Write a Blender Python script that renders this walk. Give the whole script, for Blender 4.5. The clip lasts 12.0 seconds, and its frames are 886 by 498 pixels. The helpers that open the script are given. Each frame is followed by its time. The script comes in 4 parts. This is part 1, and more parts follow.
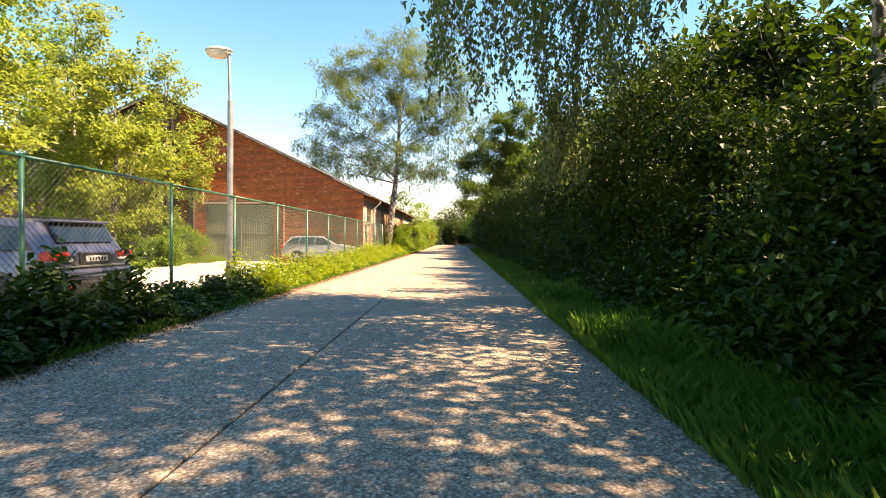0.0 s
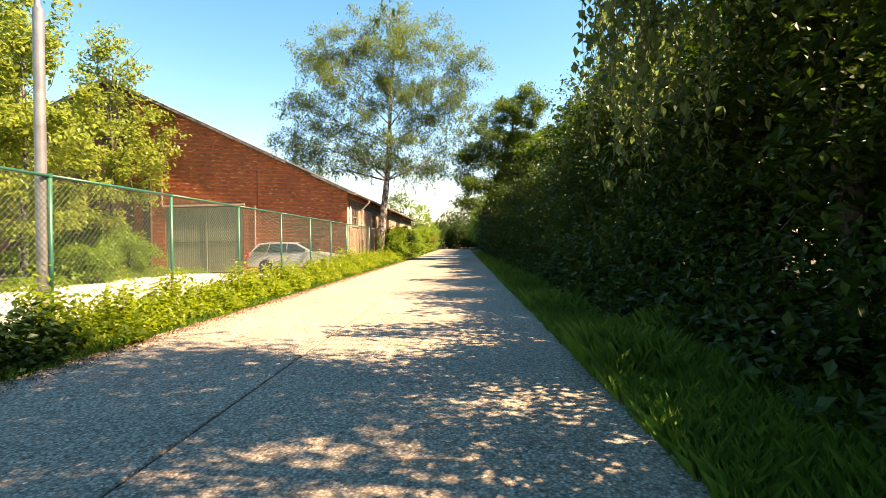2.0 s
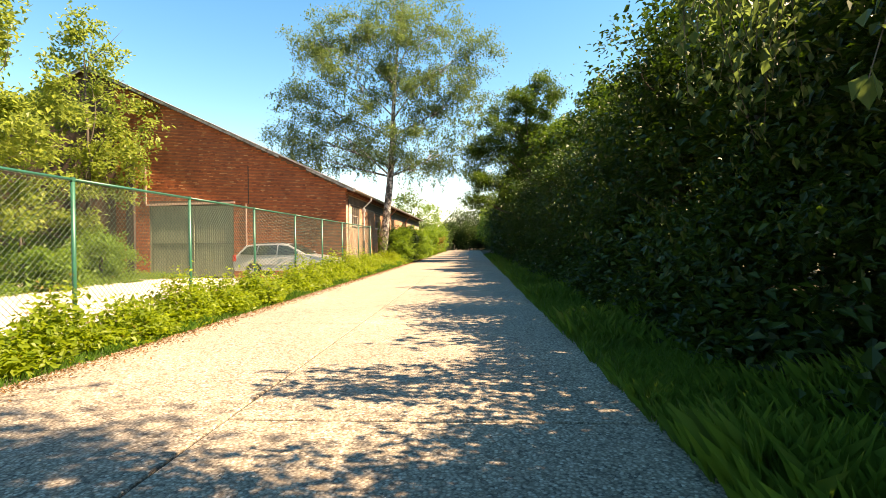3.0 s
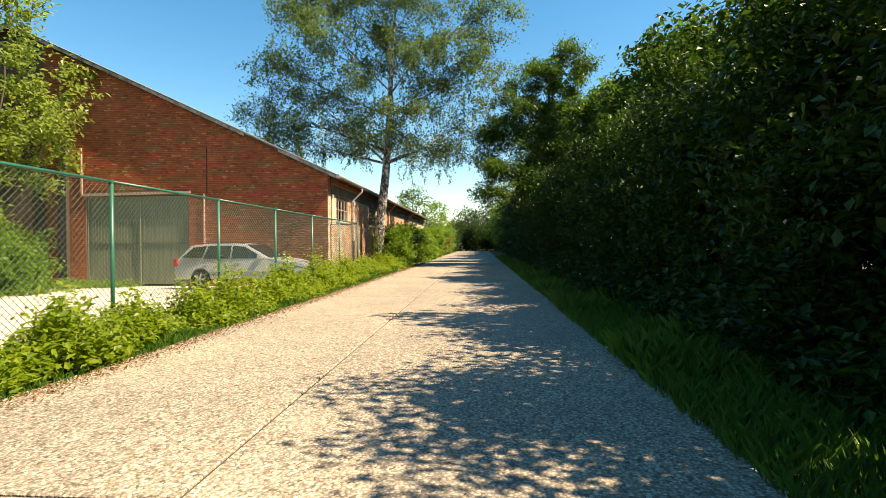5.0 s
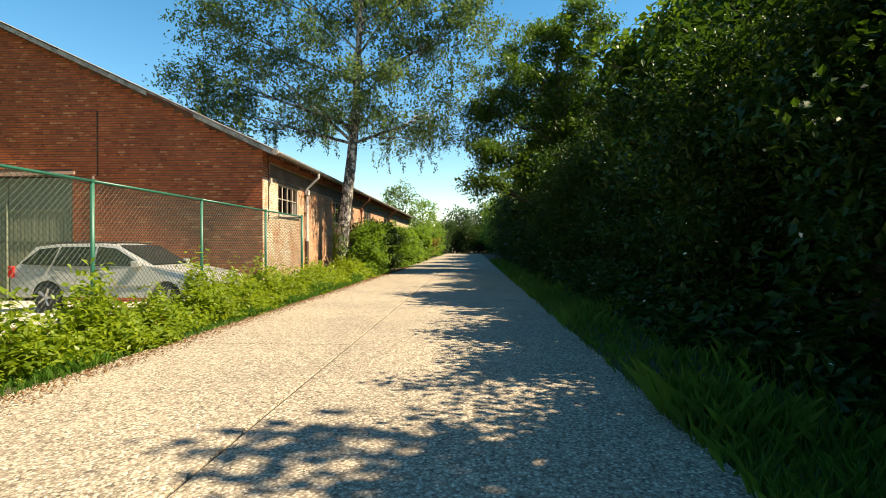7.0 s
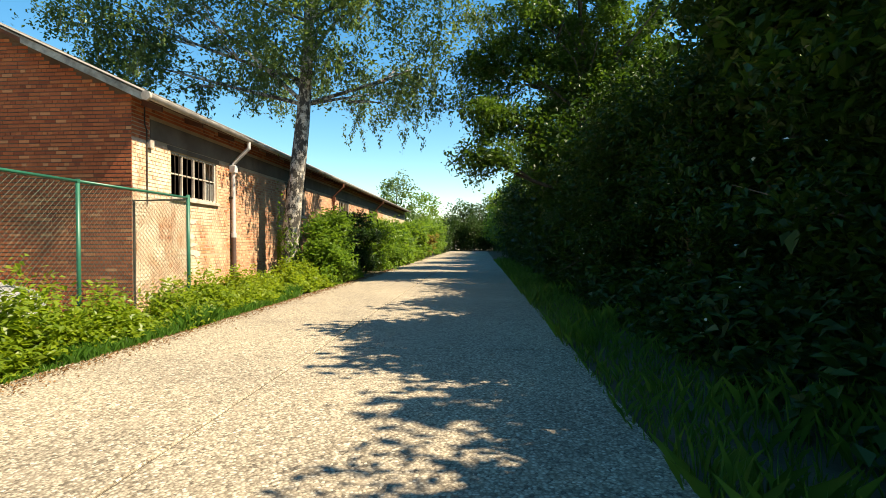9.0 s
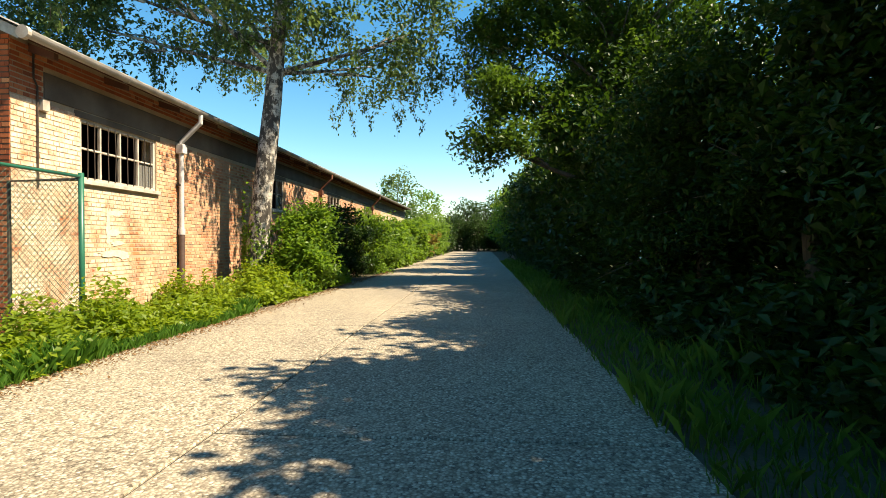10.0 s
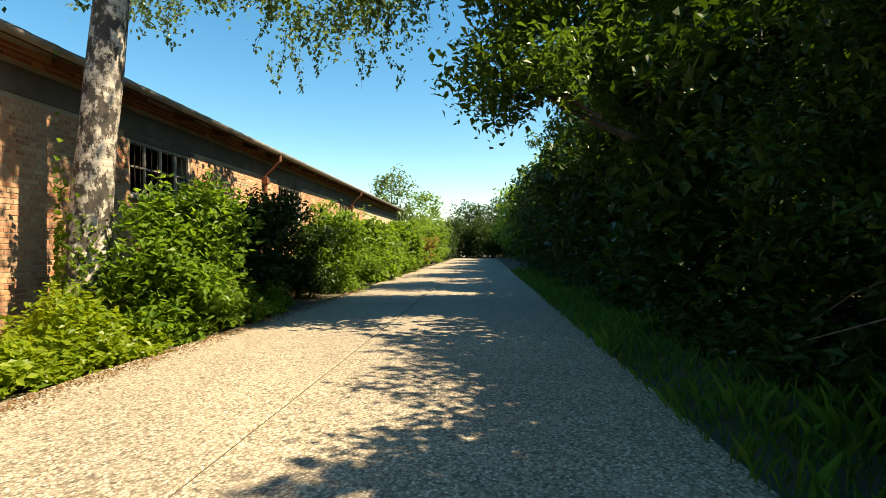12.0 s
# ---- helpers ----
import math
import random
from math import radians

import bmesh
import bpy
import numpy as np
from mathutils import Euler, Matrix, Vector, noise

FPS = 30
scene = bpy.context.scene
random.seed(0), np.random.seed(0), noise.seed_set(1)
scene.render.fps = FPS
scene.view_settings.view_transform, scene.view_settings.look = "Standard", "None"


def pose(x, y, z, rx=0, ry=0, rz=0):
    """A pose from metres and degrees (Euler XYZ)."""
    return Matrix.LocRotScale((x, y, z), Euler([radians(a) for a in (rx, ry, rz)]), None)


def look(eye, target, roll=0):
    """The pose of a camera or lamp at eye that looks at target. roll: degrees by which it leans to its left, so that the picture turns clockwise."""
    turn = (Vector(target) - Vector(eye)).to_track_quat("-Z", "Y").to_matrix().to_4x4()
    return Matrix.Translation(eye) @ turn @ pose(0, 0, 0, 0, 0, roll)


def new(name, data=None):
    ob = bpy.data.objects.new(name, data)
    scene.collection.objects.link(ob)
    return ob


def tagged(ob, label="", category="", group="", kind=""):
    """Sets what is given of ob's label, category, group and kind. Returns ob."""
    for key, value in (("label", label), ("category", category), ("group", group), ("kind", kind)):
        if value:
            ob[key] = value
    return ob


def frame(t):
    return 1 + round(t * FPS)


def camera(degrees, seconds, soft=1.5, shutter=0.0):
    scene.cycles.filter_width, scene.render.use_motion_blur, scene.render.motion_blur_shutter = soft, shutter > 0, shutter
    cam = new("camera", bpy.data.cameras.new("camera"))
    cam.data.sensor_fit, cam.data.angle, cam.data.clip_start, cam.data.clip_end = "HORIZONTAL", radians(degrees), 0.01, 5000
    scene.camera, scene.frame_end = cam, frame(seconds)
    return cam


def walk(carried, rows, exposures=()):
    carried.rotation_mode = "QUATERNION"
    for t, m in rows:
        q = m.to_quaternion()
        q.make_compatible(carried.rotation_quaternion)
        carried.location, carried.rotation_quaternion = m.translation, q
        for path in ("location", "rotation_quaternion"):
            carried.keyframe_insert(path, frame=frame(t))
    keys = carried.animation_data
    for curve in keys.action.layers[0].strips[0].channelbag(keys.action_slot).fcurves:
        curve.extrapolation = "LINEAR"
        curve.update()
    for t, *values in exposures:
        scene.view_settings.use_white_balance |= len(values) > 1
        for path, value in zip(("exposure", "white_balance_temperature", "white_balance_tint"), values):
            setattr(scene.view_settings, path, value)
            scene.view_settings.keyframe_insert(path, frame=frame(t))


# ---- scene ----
cam = camera(82.0, 12.0, soft=0.5)
PATH = [
    (0.0, 0.000, 0.000, 1.186, 1.62, -1.13, -0.69),
    (0.5, 0.084, 1.183, 1.191, 1.80, -1.00, -0.48),
    (1.0, 0.165, 2.374, 1.194, 1.76, -0.90, -0.25),
    (1.5, 0.235, 3.579, 1.192, 1.74, -0.81, 0.03),
    (2.0, 0.283, 4.802, 1.186, 2.23, -0.70, 0.37),
    (2.5, 0.285, 6.060, 1.182, 2.96, -0.62, 0.62),
    (4.5, 0.050, 11.291, 1.195, 3.80, -0.57, 0.37),
    (5.0, 0.006, 12.626, 1.198, 4.14, -0.54, 0.35),
    (5.5, -0.038, 13.979, 1.199, 4.36, -0.51, 0.20),
    (6.0, -0.038, 15.352, 1.208, 4.18, -0.42, 0.05),
    (6.5, -0.018, 16.738, 1.215, 3.65, -0.36, -0.03),
    (7.0, 0.055, 18.117, 1.218, 3.24, -0.38, -0.01),
    (9.0, 0.428, 23.636, 1.219, 4.09, -0.70, 0.23),
    (9.5, 0.372, 24.997, 1.214, 4.65, -0.78, 0.21),
    (10.0, 0.284, 26.371, 1.209, 4.45, -0.71, 0.02),
    (10.5, 0.235, 27.766, 1.202, 4.06, -0.62, -0.04),
    (11.0, 0.185, 29.171, 1.193, 4.01, -0.51, 0.07),
    (11.5, 0.159, 30.583, 1.185, 4.39, -0.29, 0.35),
    (12.0, 0.115, 32.013, 1.181, 4.72, 0.01, 0.69),
]
walk(cam, [(t, pose(x, y, z, 90 + pitch, roll, yaw)) for t, x, y, z, yaw, pitch, roll in PATH],
     exposures=[(0.0, 2.15, 11200, 30), (2.5, 2.05, 10900, 24), (4.5, 1.46, 9300, 14), (7.0, 1.34, 8700, 10), (9.5, 1.4, 8300, 7), (12.0, 1.45, 9300, 9)])
# ---- light ----
SUN = Vector((0.63, -0.085, 0.776)).normalized()
world = bpy.data.worlds.new("sky")
scene.world = world
world.use_nodes = True
wn = world.node_tree.nodes
sky = wn.new("ShaderNodeTexSky")
sky.sky_type = "NISHITA"
sky.sun_disc = False
sky.sun_elevation = math.asin(SUN.z)
sky.sun_rotation = math.atan2(SUN.x, SUN.y)
sky.air_density, sky.dust_density, sky.ozone_density = 1.0, 0.25, 2.6
wn["Background"].inputs["Strength"].default_value = 0.105
deep = wn.new("ShaderNodeHueSaturation")
deep.inputs["Hue"].default_value, deep.inputs["Saturation"].default_value = 0.495, 1.38
world.node_tree.links.new(sky.outputs[0], deep.inputs["Color"])
world.node_tree.links.new(deep.outputs[0], wn["Background"].inputs["Color"])
sun = new("sun", bpy.data.lights.new("sun", "SUN"))
sun.data.energy, sun.data.angle, sun.data.color = 5.0, radians(0.55), (1.0, 0.945, 0.84)
sun.matrix_world = look((0, 0, 30), Vector((0, 0, 30)) - SUN)


# ---- materials ----
def shader(name, rough=0.8, metal=0.0):
    m = bpy.data.materials.new(name)
    m.use_nodes = True
    b = m.node_tree.nodes["Principled BSDF"]
    b.inputs["Roughness"].default_value, b.inputs["Metallic"].default_value = rough, metal
    return m, m.node_tree.nodes, m.node_tree.links, b


def node(nodes, kind, **values):
    n = nodes.new(kind)
    for key, value in values.items():
        n.inputs[key.replace("_", " ")].default_value = value
    return n


def ramp(nodes, links, source, stops):
    r = nodes.new("ShaderNodeValToRGB")
    while len(r.color_ramp.elements) < len(stops):
        r.color_ramp.elements.new(0.5)
    for e, (p, c) in zip(r.color_ramp.elements, stops):
        e.position, e.color = p, (*c, 1)
    links.new(source, r.inputs[0])
    return r.outputs[0]


def blend(nodes, links, kind, fac, a, b):
    m = nodes.new("ShaderNodeMix")
    m.data_type, m.blend_type = "RGBA", kind
    for value, slot in ((fac, 0), (a, 6), (b, 7)):
        if isinstance(value, (int, float)):
            m.inputs[slot].default_value = value
        elif isinstance(value, tuple):
            m.inputs[slot].default_value = (*value, 1)
        else:
            links.new(value, m.inputs[slot])
    return m.outputs[2]


def coords(nodes, links, scale=(1, 1, 1), turn=(0, 0, 0)):
    """Places in the world, so that alike pieces differ."""
    g = nodes.new("ShaderNodeNewGeometry")
    m = nodes.new("ShaderNodeMapping")
    m.inputs["Scale"].default_value, m.inputs["Rotation"].default_value = scale, turn
    links.new(g.outputs["Position"], m.inputs["Vector"])
    return m.outputs[0]


def noisy(nodes, links, vec, scale, detail=4.0, rough=0.55):
    n = node(nodes, "ShaderNodeTexNoise", Scale=scale, Detail=detail, Roughness=rough)
    links.new(vec, n.inputs["Vector"])
    return n.outputs["Fac"]


def bumped(nodes, links, b, height, strength, distance):
    n = node(nodes, "ShaderNodeBump", Strength=strength, Distance=distance)
    links.new(height, n.inputs["Height"])
    links.new(n.outputs[0], b.inputs["Normal"])


def plain(name, dark, light, scale=6.0, rough=0.6, metal=0.0, bump=0.2, grain=60.0, stretch=(1, 1, 1)):
    """A surface between two colours, with stains, grain and fine relief."""
    m, n, l, b = shader(name, rough, metal)
    v = coords(n, l, stretch)
    big, fine = noisy(n, l, v, scale), noisy(n, l, v, grain, 3.0)
    col = ramp(n, l, big, [(0.3, dark), (0.7, light)])
    col = blend(n, l, "MULTIPLY", 0.5, col, ramp(n, l, fine, [(0.25, (0.6, 0.6, 0.6)), (0.75, (1, 1, 1))]))
    l.new(col, b.inputs["Base Color"])
    bumped(n, l, b, fine, bump, 0.01)
    return m


def leafy(name, dark, light, through_colour, shine=0.4, glow=0.42):
    """Leaves: each one its own shade, letting light through."""
    m, n, l, b = shader(name, shine)
    g = n.new("ShaderNodeNewGeometry")
    v = coords(n, l)
    patch = noisy(n, l, v, 0.7, 2.0)
    col = ramp(n, l, g.outputs["Random Per Island"], [(0.0, dark), (0.55, tuple((p + q) / 2 for p, q in zip(dark, light))), (1.0, light)])
    col = blend(n, l, "MULTIPLY", 0.6, col, ramp(n, l, patch, [(0.3, (0.65, 0.72, 0.6)), (0.7, (1.15, 1.1, 1.0))]))
    l.new(col, b.inputs["Base Color"])
    b.inputs["Specular IOR Level"].default_value = 0.25
    t = n.new("ShaderNodeBsdfTranslucent")
    l.new(blend(n, l, "MULTIPLY", 1.0, blend(n, l, "MIX", 0.5, col, through_colour), (1.6, 1.6, 1.6)), t.inputs["Color"])
    mix = n.new("ShaderNodeMixShader")
    mix.inputs[0].default_value = glow
    l.new(b.outputs[0], mix.inputs[1])
    l.new(t.outputs[0], mix.inputs[2])
    l.new(mix.outputs[0], n["Material Output"].inputs["Surface"])
    return m


def aggregate(name, warm):
    """Worn concrete with the stones laid bare."""
    m, n, l, b = shader(name, 0.85)
    v = coords(n, l)
    vo = node(n, "ShaderNodeTexVoronoi", Scale=52.0)
    l.new(v, vo.inputs["Vector"])
    stone = ramp(n, l, vo.outputs["Color"], [(0.1, (0.135, 0.112, 0.09)), (0.35, (0.315, 0.27, 0.215)), (0.7, (0.455, 0.40, 0.325)), (0.95, (0.67, 0.615, 0.52))])
    gap = ramp(n, l, vo.outputs["Distance"], [(0.30, (1, 1, 1)), (0.62, (0.45, 0.43, 0.40))])
    col = blend(n, l, "MULTIPLY", 0.8, stone, gap)
    col = blend(n, l, "MULTIPLY", 1.0, col, ramp(n, l, noisy(n, l, v, 0.45, 5.0, 0.65), [(0.3, (0.78, 0.76, 0.74)), (0.7, (1.12, 1.08, 1.0))]))
    col = blend(n, l, "MIX", ramp(n, l, noisy(n, l, v, 1.9, 6.0, 0.7), [(0.55, (0, 0, 0)), (0.78, (0.5, 0.5, 0.5))]), col, warm)
    l.new(col, b.inputs["Base Color"])
    bumped(n, l, b, vo.outputs["Distance"], 0.55, -0.008)
    return m


def brickwork(name, stops, bloom=0.0):
    """Bricks: a shade for each, with soot, bloom and pitted faces."""
    m, n, l, b = shader(name, 0.88)
    v = coords(n, l)
    g, o = n.new("ShaderNodeNewGeometry"), n.new("ShaderNodeObjectInfo")
    add = n.new("ShaderNodeMath")
    l.new(g.outputs["Random Per Island"], add.inputs[0])
    l.new(o.outputs["Random"], add.inputs[1])
    wrap = n.new("ShaderNodeMath")
    wrap.operation = "FRACT"
    l.new(add.outputs[0], wrap.inputs[0])
    col = ramp(n, l, wrap.outputs[0], stops)
    col = blend(n, l, "MULTIPLY", 0.7, col, ramp(n, l, noisy(n, l, v, 0.9, 5.0, 0.6), [(0.3, (0.62, 0.58, 0.56)), (0.65, (1.1, 1.05, 1.0))]))
    col = blend(n, l, "MULTIPLY", 0.5, col, ramp(n, l, noisy(n, l, v, 70, 4.0), [(0.3, (0.6, 0.6, 0.6)), (0.7, (1.1, 1.1, 1.1))]))
    if bloom:
        lime = ramp(n, l, noisy(n, l, v, 1.6, 6.0, 0.75), [(0.36, (0, 0, 0)), (0.56, (bloom,) * 3)])
        part_y = n.new("ShaderNodeSeparateXYZ")
        l.new(v, part_y.inputs[0])
        fade = n.new("ShaderNodeMapRange")
        for key, value in (("From Min", 34.0), ("From Max", 36.8), ("To Min", 1.0), ("To Max", 0.25)):
            fade.inputs[key].default_value = value
        l.new(part_y.outputs["Y"], fade.inputs["Value"])
        lime = blend(n, l, "MULTIPLY", 1.0, lime, fade.outputs[0])
        col = blend(n, l, "MIX", lime, col, (0.72, 0.63, 0.48))
    l.new(col, b.inputs["Base Color"])
    bumped(n, l, b, noisy(n, l, v, 90, 4.0), 0.35, 0.006)
    return m


CONCRETE = aggregate("exposed_aggregate_concrete", (0.36, 0.29, 0.22))
JOINT = plain("joint_filler", (0.025, 0.022, 0.02), (0.07, 0.06, 0.05), 3.0, 0.9)
YARD = plain("pale_yard_concrete", (0.40, 0.36, 0.30), (0.55, 0.50, 0.43), 0.6, 0.9, grain=40)
EARTH = plain("earth_and_moss", (0.045, 0.04, 0.022), (0.10, 0.085, 0.05), 1.3, 0.95, bump=0.6, grain=22)
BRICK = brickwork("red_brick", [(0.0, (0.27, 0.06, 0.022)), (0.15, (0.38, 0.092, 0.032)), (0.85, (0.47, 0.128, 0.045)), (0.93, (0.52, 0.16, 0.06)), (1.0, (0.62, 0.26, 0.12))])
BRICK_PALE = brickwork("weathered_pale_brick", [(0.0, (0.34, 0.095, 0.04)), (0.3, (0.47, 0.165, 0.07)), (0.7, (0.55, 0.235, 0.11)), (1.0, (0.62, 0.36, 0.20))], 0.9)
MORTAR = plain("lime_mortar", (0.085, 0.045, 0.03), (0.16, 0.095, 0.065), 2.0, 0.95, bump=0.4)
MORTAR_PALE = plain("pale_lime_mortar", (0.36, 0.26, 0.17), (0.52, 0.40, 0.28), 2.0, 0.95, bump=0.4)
LINTEL = plain("grey_brown_concrete_lintel", (0.095, 0.068, 0.05), (0.18, 0.135, 0.10), 2.0, 0.9, bump=0.3)
TIMBER = plain("red_brown_timber", (0.10, 0.032, 0.018), (0.17, 0.06, 0.03), 3.0, 0.75, stretch=(1, 0.15, 1))
ROOFING = plain("weathered_roof_sheet", (0.13, 0.12, 0.105), (0.28, 0.26, 0.23), 2.2, 0.85)
FASCIA = plain("worn_pale_board", (0.15, 0.13, 0.11), (0.48, 0.44, 0.38), 5.0, 0.8, bump=0.5, grain=30)
GATE = plain("faded_green_gate_paint", (0.135, 0.15, 0.10), (0.21, 0.225, 0.155), 2.0, 0.7, stretch=(4, 4, 0.6))
GATE_RAIL = plain("dark_green_gate_paint", (0.07, 0.085, 0.055), (0.12, 0.135, 0.09), 2.0, 0.6)
PINK = plain("faded_pink_paint", (0.42, 0.25, 0.19), (0.56, 0.36, 0.28), 3.0, 0.75)
WHITE = plain("weathered_cream_paint", (0.36, 0.29, 0.24), (0.58, 0.52, 0.45), 5.0, 0.6)
PIPE = plain("painted_pipe", (0.46, 0.43, 0.42), (0.62, 0.59, 0.58), 4.0, 0.5)
PIPE_DARK = plain("dark_cast_iron", (0.06, 0.035, 0.03), (0.11, 0.065, 0.055), 6.0, 0.6)
ZINC = plain("weathered_zinc", (0.20, 0.18, 0.165), (0.38, 0.35, 0.325), 3.0, 0.5, 0.3)
GREEN_WIRE = plain("green_wire_coating", (0.006, 0.045, 0.028), (0.01, 0.07, 0.045), 4.0, 0.6, bump=0.0)
GREEN_POST = plain("green_plastic_coating", (0.008, 0.085, 0.052), (0.014, 0.13, 0.08), 4.0, 0.4, bump=0.05)
RUSTY = plain("dark_rusted_steel", (0.03, 0.025, 0.022), (0.09, 0.06, 0.045), 8.0, 0.7, 0.3)
STEEL = plain("galvanised_steel", (0.24, 0.24, 0.24), (0.38, 0.38, 0.38), 5.0, 0.45, 0.6, bump=0.05)
LAMP_CAP = plain("lamp_housing_grey", (0.30, 0.28, 0.25), (0.42, 0.40, 0.36), 4.0, 0.5)
m, n, l, b = shader("birch_bark", 0.85)
v = coords(n, l, (1, 1, 0.6))
crack = noisy(n, l, v, 6.5, 7.0, 0.72)
peel = noisy(n, l, coords(n, l, (1, 1, 5)), 6.0, 4.0)
col = ramp(n, l, peel, [(0.3, (0.27, 0.235, 0.20)), (0.65, (0.56, 0.51, 0.45))])
col = blend(n, l, "MIX", ramp(n, l, crack, [(0.46, (0, 0, 0)), (0.53, (1, 1, 1))]), col, (0.05, 0.042, 0.036))
l.new(col, b.inputs["Base Color"])
bumped(n, l, b, crack, 0.9, -0.03)
BARK_BIRCH = m
BARK = plain("brown_bark", (0.05, 0.038, 0.028), (0.14, 0.11, 0.085), 5.0, 0.9, bump=0.8, grain=24, stretch=(1, 1, 0.3))
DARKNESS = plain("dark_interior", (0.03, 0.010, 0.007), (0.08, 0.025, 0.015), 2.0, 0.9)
SILVER = plain("silver_car_paint", (0.42, 0.42, 0.405), (0.50, 0.50, 0.485), 1.0, 0.3, 0.35, bump=0.0)
BLUE_GREY = plain("blue_grey_car_paint", (0.10, 0.115, 0.165), (0.14, 0.155, 0.22), 1.0, 0.22, 0.55, bump=0.0)
BLACK_TRIM = plain("black_plastic_trim", (0.012, 0.012, 0.013), (0.03, 0.03, 0.032), 4.0, 0.45, bump=0.05)
RUBBER = plain("tyre_rubber", (0.012, 0.012, 0.012), (0.03, 0.03, 0.03), 9.0, 0.85)
ALLOY = plain("alloy_rim", (0.38, 0.38, 0.39), (0.52, 0.52, 0.53), 9.0, 0.3, 0.8, bump=0.0)
RED_LAMP = plain("red_lamp_plastic", (0.35, 0.012, 0.012), (0.5, 0.03, 0.025), 9.0, 0.15, bump=0.0)
PLATE = plain("white_number_plate", (0.40, 0.40, 0.39), (0.50, 0.50, 0.49), 9.0, 0.4, bump=0.0)
CLEAR_LAMP = plain("clear_lamp_cover", (0.55, 0.55, 0.53), (0.7, 0.7, 0.68), 9.0, 0.12, bump=0.0)

m, n, l, b = shader("tinted_glass", 0.04)
b.inputs["Base Color"].default_value, b.inputs["Specular IOR Level"].default_value = (0.012, 0.016, 0.018, 1), 0.8
CAR_GLASS = m
m, n, l, b = shader("lamp_bowl", 0.25)
b.inputs["Base Color"].default_value, b.inputs["Transmission Weight"].default_value = (0.8, 0.74, 0.62, 1), 0.35
LAMP_BOWL = m
m, n, l, b = shader("window_glass", 0.08)
b.inputs["Base Color"].default_value, b.inputs["Transmission Weight"].default_value = (0.35, 0.34, 0.32, 1), 0.6
GLASS = m

# The hedge's deep shade is put into these near-black greens.
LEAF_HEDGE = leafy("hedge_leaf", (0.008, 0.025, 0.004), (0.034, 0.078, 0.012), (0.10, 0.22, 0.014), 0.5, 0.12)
# Lit copy of the hedge leaf: sun on the tall trees is in this colour.
LEAF_TREE_LIT = leafy("tree_leaf_sunlit", (0.018, 0.046, 0.008), (0.075, 0.14, 0.022), (0.18, 0.32, 0.025), 0.4, 0.2)
LEAF_BRIGHT = leafy("young_leaf", (0.045, 0.10, 0.014), (0.11, 0.19, 0.03), (0.26, 0.40, 0.03))
LEAF_BIRCH = leafy("birch_leaf", (0.024, 0.054, 0.018), (0.11, 0.16, 0.055), (0.19, 0.28, 0.06), 0.38, 0.36)
LEAF_YELLOW = leafy("yellow_green_leaf", (0.05, 0.095, 0.018), (0.21, 0.25, 0.05), (0.36, 0.44, 0.08), 0.4, 0.42)
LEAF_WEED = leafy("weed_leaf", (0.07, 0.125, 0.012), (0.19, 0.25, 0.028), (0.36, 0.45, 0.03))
# Shade is in this leaf's colour, for plants that stand in the dark.
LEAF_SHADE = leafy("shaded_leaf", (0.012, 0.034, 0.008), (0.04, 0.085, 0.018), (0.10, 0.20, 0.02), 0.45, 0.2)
LEAF_RUST = leafy("rusty_leaf", (0.11, 0.075, 0.02), (0.20, 0.14, 0.035), (0.34, 0.26, 0.05))
GRASS = leafy("grass_blade", (0.022, 0.07, 0.010), (0.075, 0.165, 0.026), (0.16, 0.32, 0.04))
LITTER = leafy("dry_leaf", (0.10, 0.05, 0.02), (0.24, 0.13, 0.06), (0.2, 0.12, 0.05), 0.7, 0.15)


# ---- tools ----
def bare(name, at=(0, 0, 0), turn=0.0):
    ob = new(name)
    ob.matrix_world = pose(*at, 0, 0, turn)
    return ob


def smooth(me, on):
    me.polygons.foreach_set("use_smooth", np.full(len(me.polygons), on))


def part(name, bm, material, parent=None, label="", soft=False):
    """One bmesh as one mesh object under a thing, in the thing's own axes."""
    bmesh.ops.recalc_face_normals(bm, faces=bm.faces)
    for e in bm.edges:
        e.smooth = len(e.link_faces) == 2 and e.calc_face_angle() < 0.6
    me = bpy.data.meshes.new(name)
    bm.to_mesh(me)
    bm.free()
    me.materials.append(material)
    smooth(me, soft)
    ob = new(name, me)
    ob.parent = parent
    return tagged(ob, label)


def quads(name, co, material, parent=None, label="", soft=False, per=4):
    """A mesh of loose faces from an array of corners, (faces * per, 3)."""
    co = np.asarray(co, np.float32).reshape(-1, 3)
    me = bpy.data.meshes.new(name)
    k = len(co) // per
    me.vertices.add(len(co))
    me.vertices.foreach_set("co", co.ravel())
    me.loops.add(len(co))
    me.loops.foreach_set("vertex_index", np.arange(len(co), dtype=np.int32))
    me.polygons.add(k)
    me.polygons.foreach_set("loop_start", np.arange(0, len(co), per, dtype=np.int32))
    me.update(calc_edges=True)
    me.materials.append(material)
    smooth(me, soft)
    ob = new(name, me)
    ob.parent = parent
    return tagged(ob, label)


def box(bm, x0, x1, y0, y1, z0, z1, bevel=0.0):
    r = bmesh.ops.create_cube(bm, size=1.0, matrix=Matrix.Translation(((x0 + x1) / 2, (y0 + y1) / 2, (z0 + z1) / 2)) @ Matrix.Diagonal((x1 - x0, y1 - y0, z1 - z0, 1)))
    if bevel:
        edges = list({e for v in r["verts"] for e in v.link_edges})
        bmesh.ops.bevel(bm, geom=edges, offset=bevel, segments=2, affect="EDGES", profile=0.5)
    return bm


def block(*spec, bevel=0.006):
    return box(bmesh.new(), *spec, bevel=bevel)


